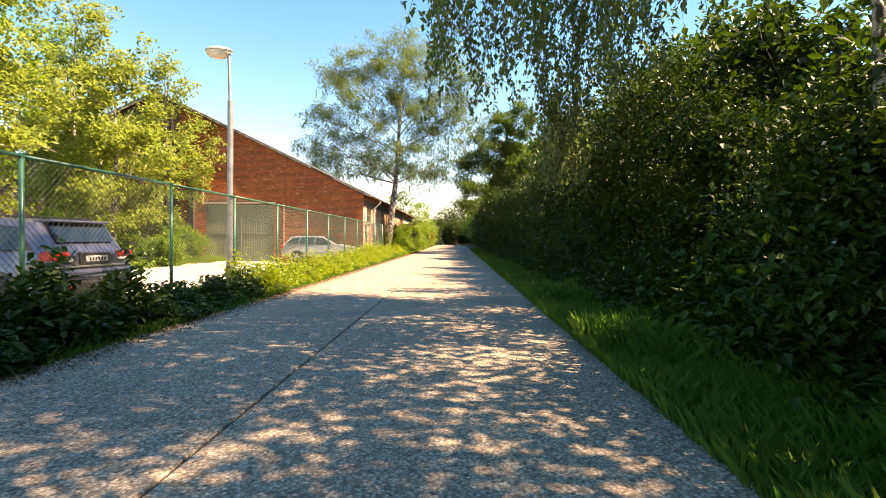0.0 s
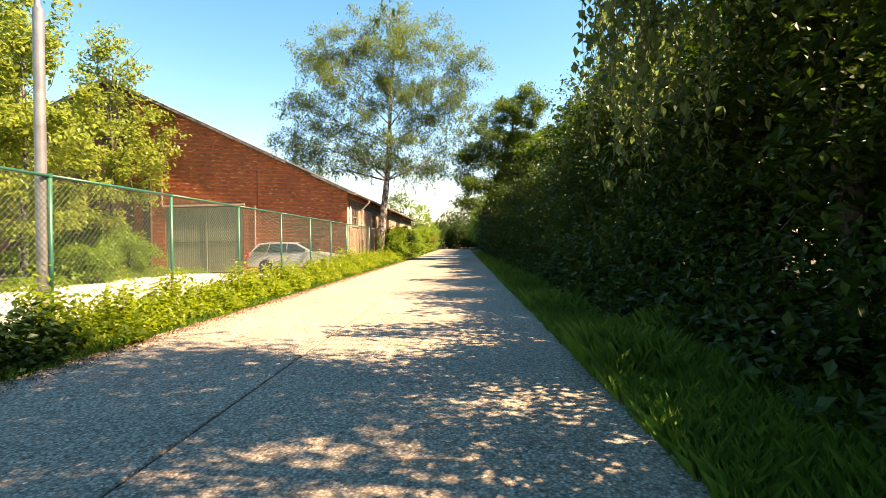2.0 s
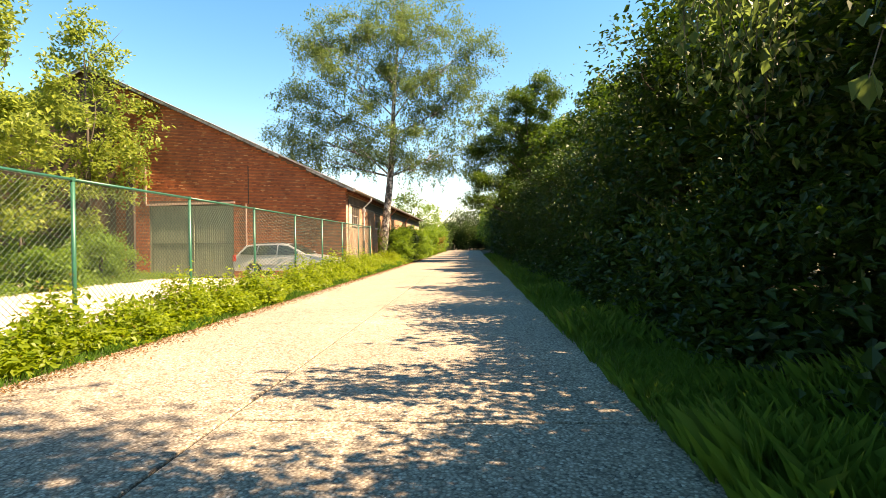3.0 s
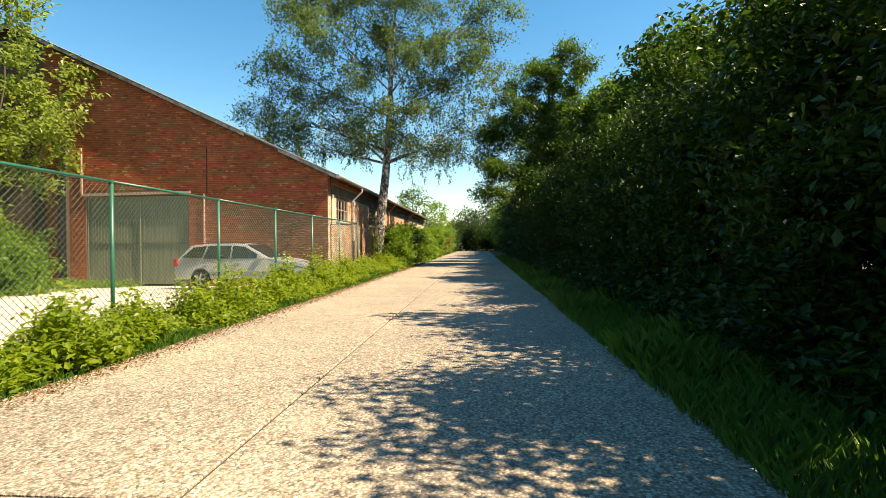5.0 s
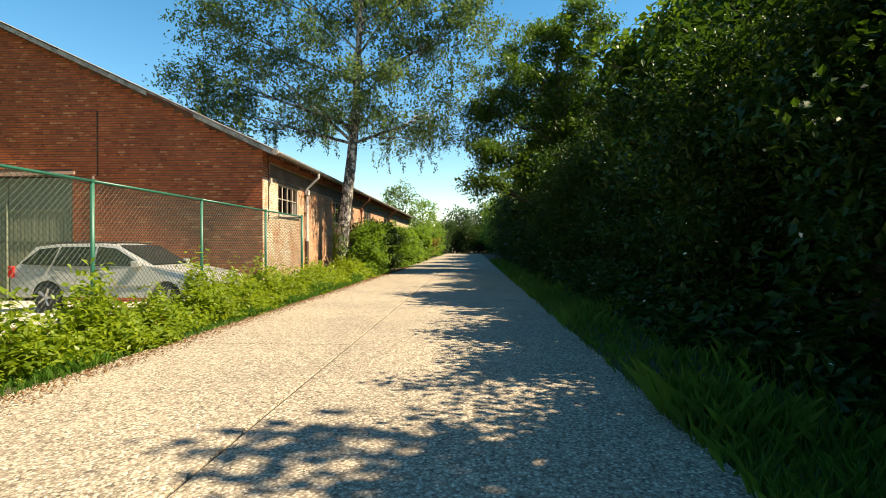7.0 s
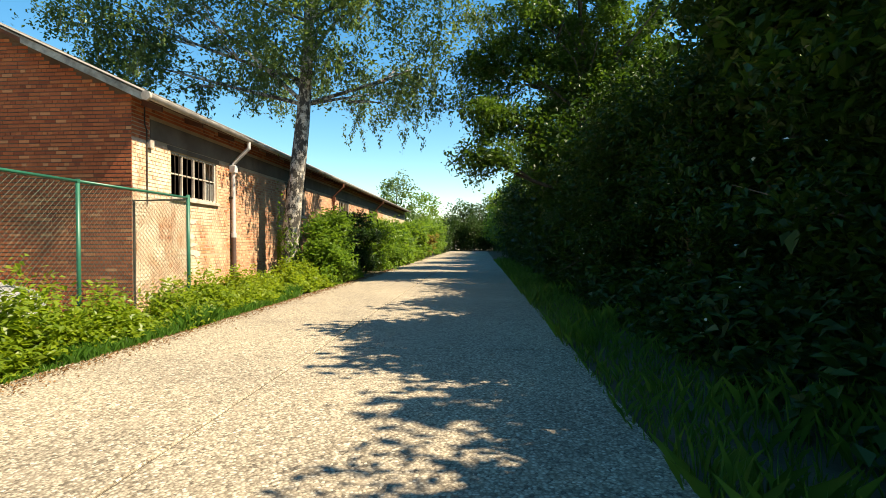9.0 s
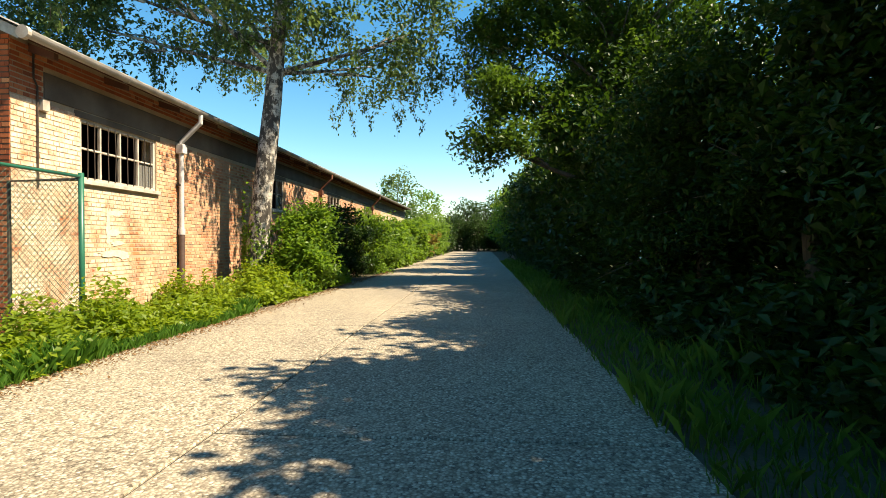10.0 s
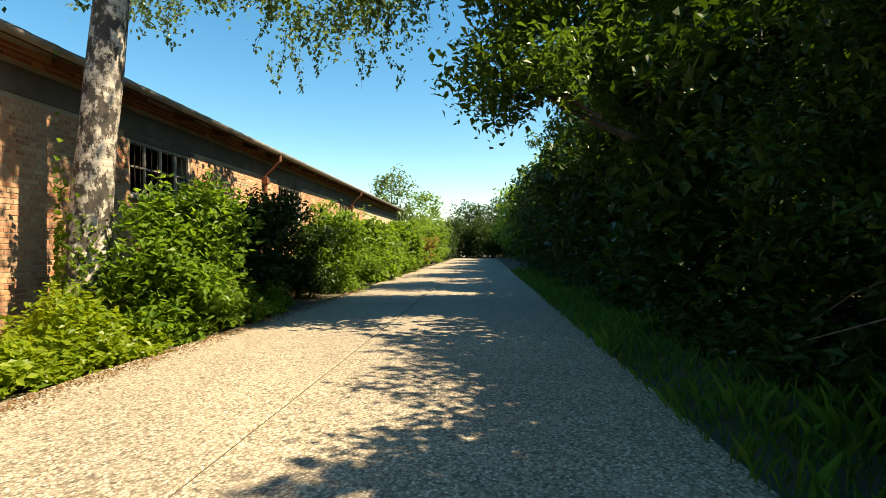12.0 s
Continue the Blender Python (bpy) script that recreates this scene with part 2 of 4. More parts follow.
def tube(bm, points, radii, sides=8, cap=True):
    """A round bar along points, with a radius at each."""
    rings, ref = [], Vector((0, 0, 1))
    pts = [Vector(p) for p in points]
    for i, p in enumerate(pts):
        d = (pts[min(i + 1, len(pts) - 1)] - pts[max(i - 1, 0)]).normalized()
        u = d.cross(ref if abs(d.z) < 0.9 else Vector((1, 0, 0))).normalized()
        if rings:
            u = (prev - d * prev.dot(d)).normalized()
        prev, w = u, d.cross(u)
        rings.append([bm.verts.new(p + (u * math.cos(a) + w * math.sin(a)) * radii[i]) for a in (2 * math.pi * k / sides for k in range(sides))])
    for a, b2 in zip(rings, rings[1:]):
        for k in range(sides):
            bm.faces.new((a[k], a[(k + 1) % sides], b2[(k + 1) % sides], b2[k]))
    if cap:
        bm.faces.new(rings[0][::-1])
        bm.faces.new(rings[-1])
    return bm


def bar(points, radius, sides=8):
    return tube(bmesh.new(), points, [radius] * len(points), sides)


def prism(outline, lo, hi, axis="y", bevel=0.0):
    """An outline of pairs, drawn out along an axis."""
    bm = bmesh.new()
    put = {"y": lambda a, c, d: (a, d, c), "x": lambda a, c, d: (d, a, c), "z": lambda a, c, d: (a, c, d)}[axis]
    f = bm.faces.new([bm.verts.new(put(a, c, lo)) for a, c in outline])
    r = bmesh.ops.extrude_face_region(bm, geom=[f])
    shift = Vector(put(0, 0, hi - lo))
    bmesh.ops.translate(bm, vec=shift, verts=[v for v in r["geom"] if isinstance(v, bmesh.types.BMVert)])
    if bevel:
        bmesh.ops.bevel(bm, geom=list(bm.edges), offset=bevel, segments=2, affect="EDGES", profile=0.5)
    return bm


RNG = np.random.default_rng(7)


def leaves(centres, size, slim=0.55, droop=0.35, spread=None):
    """Corners of one bent leaf at each centre; size may vary by leaf."""
    k = len(centres)
    size = np.broadcast_to(np.asarray(size, float), (k,)) * RNG.uniform(0.6, 1.3, k)
    turn = RNG.uniform(0, 2 * np.pi, k)
    dip = RNG.normal(-droop, 0.45, k)
    ahead = np.stack([np.cos(turn) * np.cos(dip), np.sin(turn) * np.cos(dip), np.sin(dip)], 1)
    side = np.stack([-np.sin(turn), np.cos(turn), RNG.normal(0, 0.5, k)], 1)
    side /= np.linalg.norm(side, axis=1)[:, None]
    up = np.cross(ahead, side)
    s = size[:, None]
    a = centres - ahead * s * 0.5
    tip = centres + ahead * s * 0.5 - up * s * 0.06
    belly = centres - ahead * s * 0.06
    lift = up * s * 0.10
    w = side * s * slim * 0.5
    return np.stack([a, belly + w + lift, tip, belly - w + lift], 1).reshape(-1, 3)


def clumps(points, each, radius, flat=0.7):
    """Leaf centres scattered round points, in flattened tufts."""
    k = len(points)
    off = RNG.normal(0, 1, (k, each, 3)) * np.array([1, 1, flat]) * radius
    return (points[:, None, :] + off).reshape(-1, 3)


def blob(k, centre, radii, shell=0.55, low=-1.0):
    """Points in an ellipsoid, most of them near its skin, with a lumpy outline."""
    d = RNG.normal(0, 1, (k * 2, 3))
    d /= np.linalg.norm(d, axis=1)[:, None]
    d = d[d[:, 2] > low][:k]
    lump = 1 + 0.16 * np.sin(d[:, 0] * 5 + centre[1]) * np.cos(d[:, 2] * 6 + centre[0]) + 0.10 * np.sin(d[:, 1] * 9 + centre[0] * 3) + RNG.normal(0, 0.05, len(d))
    r = (shell + (1 - shell) * RNG.random(len(d)) ** 0.6) * lump
    return np.asarray(centre) + d * r[:, None] * np.asarray(radii)


def limb(bm, start, end, r0, r1, bow=0.1, steps=5, sides=7):
    a, b2 = Vector(start), Vector(end)
    side = Vector((RNG.normal(), RNG.normal(), 0.3)).normalized() * (b2 - a).length * bow
    pts = [a.lerp(b2, i / steps) + side * math.sin(math.pi * i / steps) for i in range(steps + 1)]
    return tube(bm, pts, [r0 + (r1 - r0) * i / steps for i in range(steps + 1)], sides)


def tree(name, at, height, lobes, material, bark, label, category, girth=0.12, tufts=120, each=22, tuft=0.28, size=0.11, lean=(0, 0), slim=0.6, group="", low=-1.0, core=0, sprays=0, bend=None, first=0.18, thick=0.42):
    """A tapered trunk, limbs to each lobe of the crown, and a crown of loose leaves. lobes: (x, y, z, rx, ry, rz) from the foot. bend: heights and the trunk's shift in x there."""
    thing = bare(name, at)
    tagged(thing, label, category, group)
    top = Vector((lean[0], lean[1], height * 0.86))
    shift = (lambda f: float(np.interp(f * top.z, *bend))) if bend else (lambda f: lean[0] * f * f)
    bm = bmesh.new()
    fs = [0, 0.02, 0.04, 0.08, 0.12, 0.18, 0.25, 0.32, 0.4, 0.48, 0.55, 0.62, 0.7, 0.85, 1]
    pts = [Vector((shift(f) + (0 if bend else math.sin(f * 7 + at[1]) * girth * 0.5), lean[1] * f * f, top.z * f - (0.3 if f == 0 else 0))) for f in fs]
    tube(bm, pts, [girth * float(np.interp(f, (0, 0.04, 0.12, 0.25, 0.4, 0.55, 0.7, 0.85, 1), (1.5, 1.15, 1, 0.88, 0.74, 0.58, 0.42, 0.26, 0.1))) * (1 + 0.04 * math.sin(f * 60)) for f in fs], 12)
    part("trunk", bm, bark, thing, soft=True)
    total = sum(q[3] * q[4] + q[5] * q[3] for q in lobes)
    cos = []
    for q in lobes:
        c = Vector(q[:3])
        f = min(max(first, (c.z - q[5] * 0.9 - 0.2 * math.hypot(c.x, c.y)) / max(top.z, 0.1)), 0.85)
        foot = Vector((shift(f), lean[1] * f * f, top.z * f))
        bm = limb(bmesh.new(), foot, c + Vector((0, 0, q[5] * 0.3)), girth * thick * (1.25 - f), girth * 0.07, 0.12)
        for _ in range(3):
            e = c + Vector([float(np.clip(RNG.normal() * 0.5, -0.7, 0.7)) * w for w in q[3:]])
            limb(bm, foot.lerp(c, 0.55), e, girth * thick * 0.4, girth * 0.04, 0.15, 4, 5)
        part("limb", bm, bark, thing, soft=True)
        k = max(6, int(tufts * (q[3] * q[4] + q[5] * q[3]) / total))
        if sprays:
            mids = blob(sprays, q[:3], q[3:], 0.35, low)
            at_mid = mids[RNG.integers(0, len(mids), k)]
            reach = (at_mid - np.array(q[:3])) * RNG.uniform(-0.28, 0.12, (k, 1))
            spots = at_mid + reach + RNG.normal(0, 1, (k, 3)) * np.array([1, 1, 0.8]) * tuft * 1.3
        else:
            spots = blob(k, q[:3], q[3:], low=low)
        cos.append(leaves(clumps(spots, each, tuft), size, slim))
        if core:
            inner = blob(int(core * (q[3] * q[4] + q[5] * q[3]) / total), q[:3], [r * 0.62 for r in q[3:]], 0.1)
            cos.append(leaves(inner, min(size * 1.8, 0.28), 0.7))
    quads("crown", np.concatenate(cos), material, thing)
    return thing


def weeping(thing, origins, length, size, material, name="hanging_twig", gap=0.045):
    """Thin twigs that hang from points, set with small leaves."""
    bm, cs = bmesh.new(), []
    for o in origins:
        n_len = length * RNG.uniform(0.5, 1.25)
        d = RNG.normal(0, 0.13, 2)
        pts = [Vector((o[0] + d[0] * f * n_len + 0.06 * math.sin(f * 5 + o[0] * 9), o[1] + d[1] * f * n_len, o[2] - n_len * f)) for f in (0, 0.33, 0.66, 1)]
        tube(bm, pts, [0.006, 0.005, 0.004, 0.002], 3, False)
        k = int(n_len / gap)
        f = RNG.random(k)
        base = np.stack([o[0] + d[0] * f * n_len + 0.06 * np.sin(f * 5 + o[0] * 9), o[1] + d[1] * f * n_len, o[2] - n_len * f], 1)
        cs.append(base + RNG.normal(0, 0.05, (k, 3)))
    tagged(part(name, bm, BARK, thing), kind="stuff")
    tagged(quads("hanging_leaves", leaves(np.concatenate(cs), size, 0.7, 0.9), material, thing), kind="stuff")


# ---- ground, road, yard ----
ROAD_L, ROAD_R, SEAM = -3.75, 1.49, -1.43
WALL_X, GABLE_Y, FENCE_X = -6.10, 32.81, -4.85
YARD_Z = -0.22


def lie(x, y):
    """The lie of the land: the yard is lower than the road, and falls towards the building."""
    k = min(max((-4.3 - x) / 0.7, 0.0), 1.0) if y < 40 else 0.0
    drop = YARD_Z - 0.23 * min(max((y - 29.0) / 3.5, 0.0), 1.0) * min(max((-6.0 - x) / 2.0, 0.0), 1.0)
    rise = 0.35 * min(max((x - 2.2) / 2.5, 0.0), 1.0)
    return -0.02 + k * drop + rise


def sheet(name, xs, ys, lift, material):
    bm = bmesh.new()
    grid = [[bm.verts.new((x, y, lie(x, y) + lift)) for x in xs] for y in ys]
    for a, c in zip(grid, grid[1:]):
        for i in range(len(xs) - 1):
            bm.faces.new((a[i], a[i + 1], c[i + 1], c[i]))
    return part(name, bm, material, soft=True)


xs = [-600, -60, -30, -20, -17, -14, -12, -10, -8, -7, -6, -5.5, -5, -4.65, -4.3, -3.8, 0, 1.5, 2.2, 3, 4, 5, 10, 40, 600]
ys = [-600, -40, -10, 0, 5, 10, 15, 20, 25, 29, 30.5, 32.5, 34, 38, 40, 40.1, 60, 120, 700]
tagged(sheet("ground", xs, ys, -0.012, EARTH), "bare earth and moss under plants and grass", "ground", kind="structure")
tagged(sheet("yard", [-17, -14, -12, -10, -8, -7, -6, -5.5, -5.1], [-6, 0, 5, 10, 15, 20, 25, 29, 30.5, 32.5, 33.0], 0.004, YARD), "pale sunlit concrete yard behind a wire fence", "yard", kind="structure")

road = bare("road")
tagged(road, "worn exposed-aggregate concrete road of large slabs", "road", kind="structure")
part("joint_bed", block(ROAD_L + 0.05, ROAD_R - 0.03, -30, 120, -0.2, -0.016, bevel=0), JOINT, road, "dark joint filler")


def slab(x0, x1, y0, y1):
    bm = bmesh.new()
    box(bm, x0, x1, y0, y1, -0.18, 0.0)
    bmesh.ops.bevel(bm, geom=[e for e in bm.edges if all(v.co.z > -0.01 for v in e.verts)], offset=0.008, segments=1, affect="EDGES")
    part("slab", bm, CONCRETE, road)


for x0, x1, first in ((ROAD_L, SEAM - 0.011, 24.3), (SEAM + 0.011, ROAD_R, 20.1)):
    for k in range(-5, 10):
        y = first + 9.38 * k
        slab(x0, x1, y + 0.013, y + 9.38 - 0.013)

# ---- building ----
COURSE, STRETCH, DEEP = 0.0745, 0.20, 0.007
ROOF_RISE, EAVE_X, EAVE_Z, RIDGE_X = 0.468, -5.66, 3.93, -19.6


def roof_z(x):
    return EAVE_Z + ROOF_RISE * (EAVE_X - max(x, 2 * RIDGE_X - x))


hall = bare("brick_hall", (0, 0, 0))
tagged(hall, "long red brick industrial hall with a shallow pitched roof", "building")


# side wall, in strips round its openings: y0, y1, z0, z1
WIN_Z0, WIN_Z1 = 2.22, 3.20
WINDOWS = [(y, y + 1.88, WIN_Z0, WIN_Z1) for y in (34.04, 40.5, 47.0, 53.5)]
END_Y = 68.0
part("side_wall", block(WALL_X - 0.3, WALL_X - DEEP, GABLE_Y + 0.02, END_Y, -0.6, WIN_Z0, bevel=0), MORTAR_PALE, hall, "weathered pale brick side wall")
part("wall_head", block(WALL_X - 0.3, WALL_X - DEEP, GABLE_Y + 0.02, END_Y, WIN_Z1, roof_z(WALL_X) - 0.055, bevel=0), MORTAR_PALE, hall)
for y0, y1 in zip([GABLE_Y + 0.02] + [q[1] for q in WINDOWS], [q[0] for q in WINDOWS] + [END_Y]):
    part("wall_pier", block(WALL_X - 0.3, WALL_X - DEEP, y0, y1, WIN_Z0, WIN_Z1, bevel=0), MORTAR_PALE, hall)
GATE_X0, GATE_X1, GATE_Z0, GATE_Z1 = -16.40, -11.95, -0.45, 3.30
bm = bmesh.new()
left = 2 * RIDGE_X - WALL_X
for spec in (((WALL_X - 0.02, -0.6), (WALL_X - 0.02, roof_z(WALL_X) - 0.06), (GATE_X1, roof_z(GATE_X1) - 0.06), (GATE_X1, -0.6)),
             ((GATE_X1, GATE_Z1), (GATE_X1, roof_z(GATE_X1) - 0.06), (GATE_X0, roof_z(GATE_X0) - 0.06), (GATE_X0, GATE_Z1)),
             ((GATE_X0, -0.6), (GATE_X0, roof_z(GATE_X0) - 0.06), (RIDGE_X, roof_z(RIDGE_X) - 0.06), (left, roof_z(left) - 0.06), (left, -0.6))):
    piece = prism(spec, GABLE_Y + DEEP, GABLE_Y + 0.3)
    me = bpy.data.meshes.new("tmp")
    piece.to_mesh(me)
    piece.free()
    bm.from_mesh(me)
    bpy.data.meshes.remove(me)
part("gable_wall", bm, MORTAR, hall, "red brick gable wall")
part("far_wall", prism(((WALL_X - 0.31, -0.6), (WALL_X - 0.31, roof_z(WALL_X) - 0.06), (RIDGE_X, roof_z(RIDGE_X) - 0.06), (left, roof_z(left) - 0.06), (left, -0.6)), END_Y - 0.3, END_Y), MORTAR, hall)
# Added backing behind the windows; its dark colour stands for the unlit interior.
part("dark_backing", block(-10.2, -10.0, GABLE_Y + 0.4, END_Y - 0.4, -0.4, 5.6, bevel=0), DARKNESS, hall)
part("rear_wall", block(left, left + 0.3, GABLE_Y + 0.31, END_Y - 0.31, -0.6, 3.9, bevel=0), MORTAR, hall)
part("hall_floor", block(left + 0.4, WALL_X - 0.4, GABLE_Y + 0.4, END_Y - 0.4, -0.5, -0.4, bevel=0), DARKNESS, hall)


def courses(u0, u1, z0, z1, holes=(), top=None, header=2, bed=0.0105, head=0.005, long=STRETCH):
    """Bricks in English bond: (start, end, foot, head)."""
    out = []
    for k in range(int(math.floor((z1 - z0) / COURSE))):
        z = z0 + k * COURSE
        step = long / 2 if k % header == header - 1 else long
        u = u0 - (long * (0.25 + 0.5 * (k % 4 == 2)) if step == long else 0)
        while u < u1:
            a, c = max(u, u0) + head, min(u + step, u1) - head
            u += step
            if c - a < 0.03 or (top and z + COURSE > min(top(a), top(c)) - 0.08):
                continue
            if any(a < h[1] and c > h[0] and z < h[3] and z + COURSE > h[2] for h in holes):
                a2 = [(a, h[0]) if a < h[0] else (h[1], c) for h in holes if a < h[1] and c > h[0] and z < h[3] and z + COURSE > h[2]][0]
                a, c = a2
                if c - a < 0.02:
                    continue
            out.append((a, c, z + bed, z + COURSE - bed))
    return out


def brick_faces(bricks, plane, axis, sign):
    """Five faces for each brick: front and four sides, its face a little uneven."""
    q = []
    for a, c, z0, z1 in bricks:
        f, r = plane + sign * DEEP * RNG.uniform(-0.4, 0.4), plane - sign * (DEEP + 0.004)
        p = [(a, z0, f), (c, z0, f), (c, z1, f), (a, z1, f), (a, z0, r), (c, z0, r), (c, z1, r), (a, z1, r)]
        for i in ((0, 1, 2, 3), (0, 4, 5, 1), (1, 5, 6, 2), (2, 6, 7, 3), (3, 7, 4, 0)):
            for j in i:
                u, z, w = p[j]
                q.append((u, w, z) if axis == "y" else (w, u, z))
    return np.array(q)


def welded(name, co, material, parent, label):
    """Boxes of five faces with shared corners, so that each is one island."""
    ob = quads(name, co, material, parent, label)
    bm = bmesh.new()
    bm.from_mesh(ob.data)
    bmesh.ops.remove_doubles(bm, verts=bm.verts, dist=0.0004)
    bmesh.ops.recalc_face_normals(bm, faces=bm.faces)
    bm.to_mesh(ob.data)
    bm.free()
    return tagged(ob, kind="stuff")


# roof: sheets, verge boards, soffit, gutter
for sgn, label in ((1, "road side"), (-1, "yard side")):
    ex = EAVE_X if sgn > 0 else 2 * RIDGE_X - EAVE_X
    bm = bmesh.new()
    steps = 150
    prev = None
    for i in range(steps + 1):
        y = GABLE_Y - 0.30 + (END_Y + 0.48 - GABLE_Y) * i / steps
        wave = 0.022 * (i % 2)
        row = [bm.verts.new((ex + 0.05 * sgn, y, EAVE_Z + 0.05 + wave)), bm.verts.new((RIDGE_X, y, roof_z(RIDGE_X) + 0.08 + wave)),
               bm.verts.new((RIDGE_X, y, roof_z(RIDGE_X) + 0.06 + wave)), bm.verts.new((ex + 0.05 * sgn, y, EAVE_Z + 0.03 + wave))]
        if prev:
            for k in range(4):
                bm.faces.new((prev[k], prev[(k + 1) % 4], row[(k + 1) % 4], row[k]))
        prev = row
    part("roof", bm, ROOFING, hall, "weathered corrugated roof sheets")
soffit = prism(((EAVE_X - 0.04, EAVE_Z + 0.02), (RIDGE_X, roof_z(RIDGE_X) + 0.04), (RIDGE_X, roof_z(RIDGE_X) - 0.03), (EAVE_X - 0.04, EAVE_Z - 0.05)), GABLE_Y - 0.24, END_Y + 0.2)
part("soffit", soffit, TIMBER, hall, "red-brown timber roof boards")
soffit = prism(((2 * RIDGE_X - EAVE_X, EAVE_Z + 0.02), (RIDGE_X, roof_z(RIDGE_X) + 0.04), (RIDGE_X, roof_z(RIDGE_X) - 0.03), (2 * RIDGE_X - EAVE_X, EAVE_Z - 0.05)), GABLE_Y - 0.24, END_Y + 0.2)
part("soffit", soffit, TIMBER, hall)
cut = [EAVE_X - 0.02, -8.05, -9.45, -12.2, -14.6, RIDGE_X]
for k, (xa, xb) in enumerate(zip(cut, cut[1:])):
    low = 0.035 if k == 1 else 0.14
    za, zb = roof_z(xa) + 0.045, roof_z(xb) + 0.045
    part("verge_board", prism(((xa - 0.008, za), (xb + 0.008, zb), (xb + 0.008, zb - low), (xa - 0.008, za - low)), GABLE_Y - 0.28, GABLE_Y - 0.245), FASCIA, hall, "worn pale verge board")
za, zb = roof_z(RIDGE_X) + 0.045, roof_z(2 * RIDGE_X - EAVE_X) + 0.045
part("verge_board", prism(((RIDGE_X, za), (2 * RIDGE_X - EAVE_X, zb), (2 * RIDGE_X - EAVE_X, zb - 0.17), (RIDGE_X, za - 0.17)), GABLE_Y - 0.28, GABLE_Y - 0.245), FASCIA, hall)
# half-round gutter
bm = bmesh.new()
rings = []
for y in (GABLE_Y - 0.28, END_Y + 0.1):
    rings.append([bm.verts.new((EAVE_X + 0.07 + r * math.cos(a), y, EAVE_Z + 0.005 + r * math.sin(a))) for r in (0.075, 0.068) for a in (([math.pi * (1 + k / 8) for k in range(9)]) if r > 0.07 else ([math.pi * (2 - k / 8) for k in range(9)]))])
for k in range(18):
    bm.faces.new((rings[0][k], rings[0][(k + 1) % 18], rings[1][(k + 1) % 18], rings[1][k]))
bm.faces.new(rings[0])
part("gutter", bm, ZINC, hall, "half-round zinc gutter")
part("gutter_cap", bar([(EAVE_X + 0.07, GABLE_Y - 0.33, EAVE_Z - 0.015), (EAVE_X + 0.07, GABLE_Y - 0.27, EAVE_Z - 0.015)], 0.088, 14), WHITE, hall, "pale rounded gutter end")
for k in range(12):
    y = GABLE_Y + 1.6 + 2.9 * k
    part("gutter_joint", tube(bmesh.new(), [(EAVE_X + 0.07 + 0.08 * math.cos(a), y, EAVE_Z + 0.005 + 0.08 * math.sin(a)) for a in (math.pi * (1 + j / 8) for j in range(9))], [0.012] * 9, 5), ZINC, hall)
part("conduit", bar([(WALL_X + 0.02, GABLE_Y + 0.42, 2.0), (WALL_X + 0.02, GABLE_Y + 0.42, 3.45), (WALL_X + 0.02, GABLE_Y + 0.36, 3.55), (WALL_X + 0.02, GABLE_Y + 0.36, 3.95)], 0.013, 6), RUSTY, hall, "thin rusty conduit")
part("meter_box", block(WALL_X + 0.001, WALL_X + 0.07, GABLE_Y + 0.46, GABLE_Y + 0.58, 3.12, 3.28), WHITE, hall, "small pale junction box")
for k in range(24):
    y = GABLE_Y + 0.3 + 1.45 * k
    part("rafter_end", prism(((WALL_X - 0.02, EAVE_Z + 0.10), (EAVE_X - 0.05, EAVE_Z - 0.055), (EAVE_X - 0.05, EAVE_Z - 0.15), (WALL_X - 0.02, EAVE_Z - 0.02)), y, y + 0.07), TIMBER, hall)
part("lintel_band", block(WALL_X - 0.05, WALL_X + 0.012, GABLE_Y + 0.55, END_Y - 0.2, 3.32, 3.70, bevel=0.005), LINTEL, hall, "grey concrete band above the windows")


def steel_window(y0, y1, z0, z1, cols=4):
    w = bare("window", (WALL_X, y0, z0))
    w.parent = hall
    W, Hh = y1 - y0, z1 - z0
    bm = bmesh.new()
    for spec in ((-0.09, -0.03, 0, W, 0, 0.05), (-0.09, -0.03, 0, W, Hh - 0.05, Hh), (-0.09, -0.03, 0, 0.05, 0.05, Hh - 0.05), (-0.09, -0.03, W - 0.05, W, 0.05, Hh - 0.05)):
        box(bm, *spec, bevel=0.004)
    part("frame", bm, WHITE, w, "flaking white window frame")
    for k in range(1, cols):
        part("mullion", block(-0.085, -0.035, W * k / cols - 0.017, W * k / cols + 0.017, 0.05, Hh - 0.05), WHITE, w)
    part("transom", block(-0.082, -0.032, 0.05, W - 0.05, Hh * 0.52 - 0.016, Hh * 0.52 + 0.016), WHITE, w)
    for k in range(cols * 3):
        if k % 3:
            yk = W * k / (cols * 3)
            part("bar", bar([(-0.015, yk, 0.03), (-0.012 + RNG.normal(0, 0.006), yk + RNG.normal(0, 0.012), Hh * 0.5), (-0.015, yk, Hh - 0.03)], 0.008, 6), RUSTY, w, "thin rusty security bar")
    part("sill", block(-0.12, 0.06, -0.06, W + 0.06, -0.07, -0.005), WHITE, w, "pale concrete sill")
    part("lintel", block(-0.1, 0.008, -0.12, W + 0.12, Hh + 0.003, Hh + 0.10), LINTEL, w)
    part("pane", block(-0.07, -0.064, W * (cols - 1) / cols + 0.03, W - 0.05, 0.05, Hh * 0.5, bevel=0), GLASS, w, "dirty remaining window pane")


for q in WINDOWS:
    steel_window(*q)


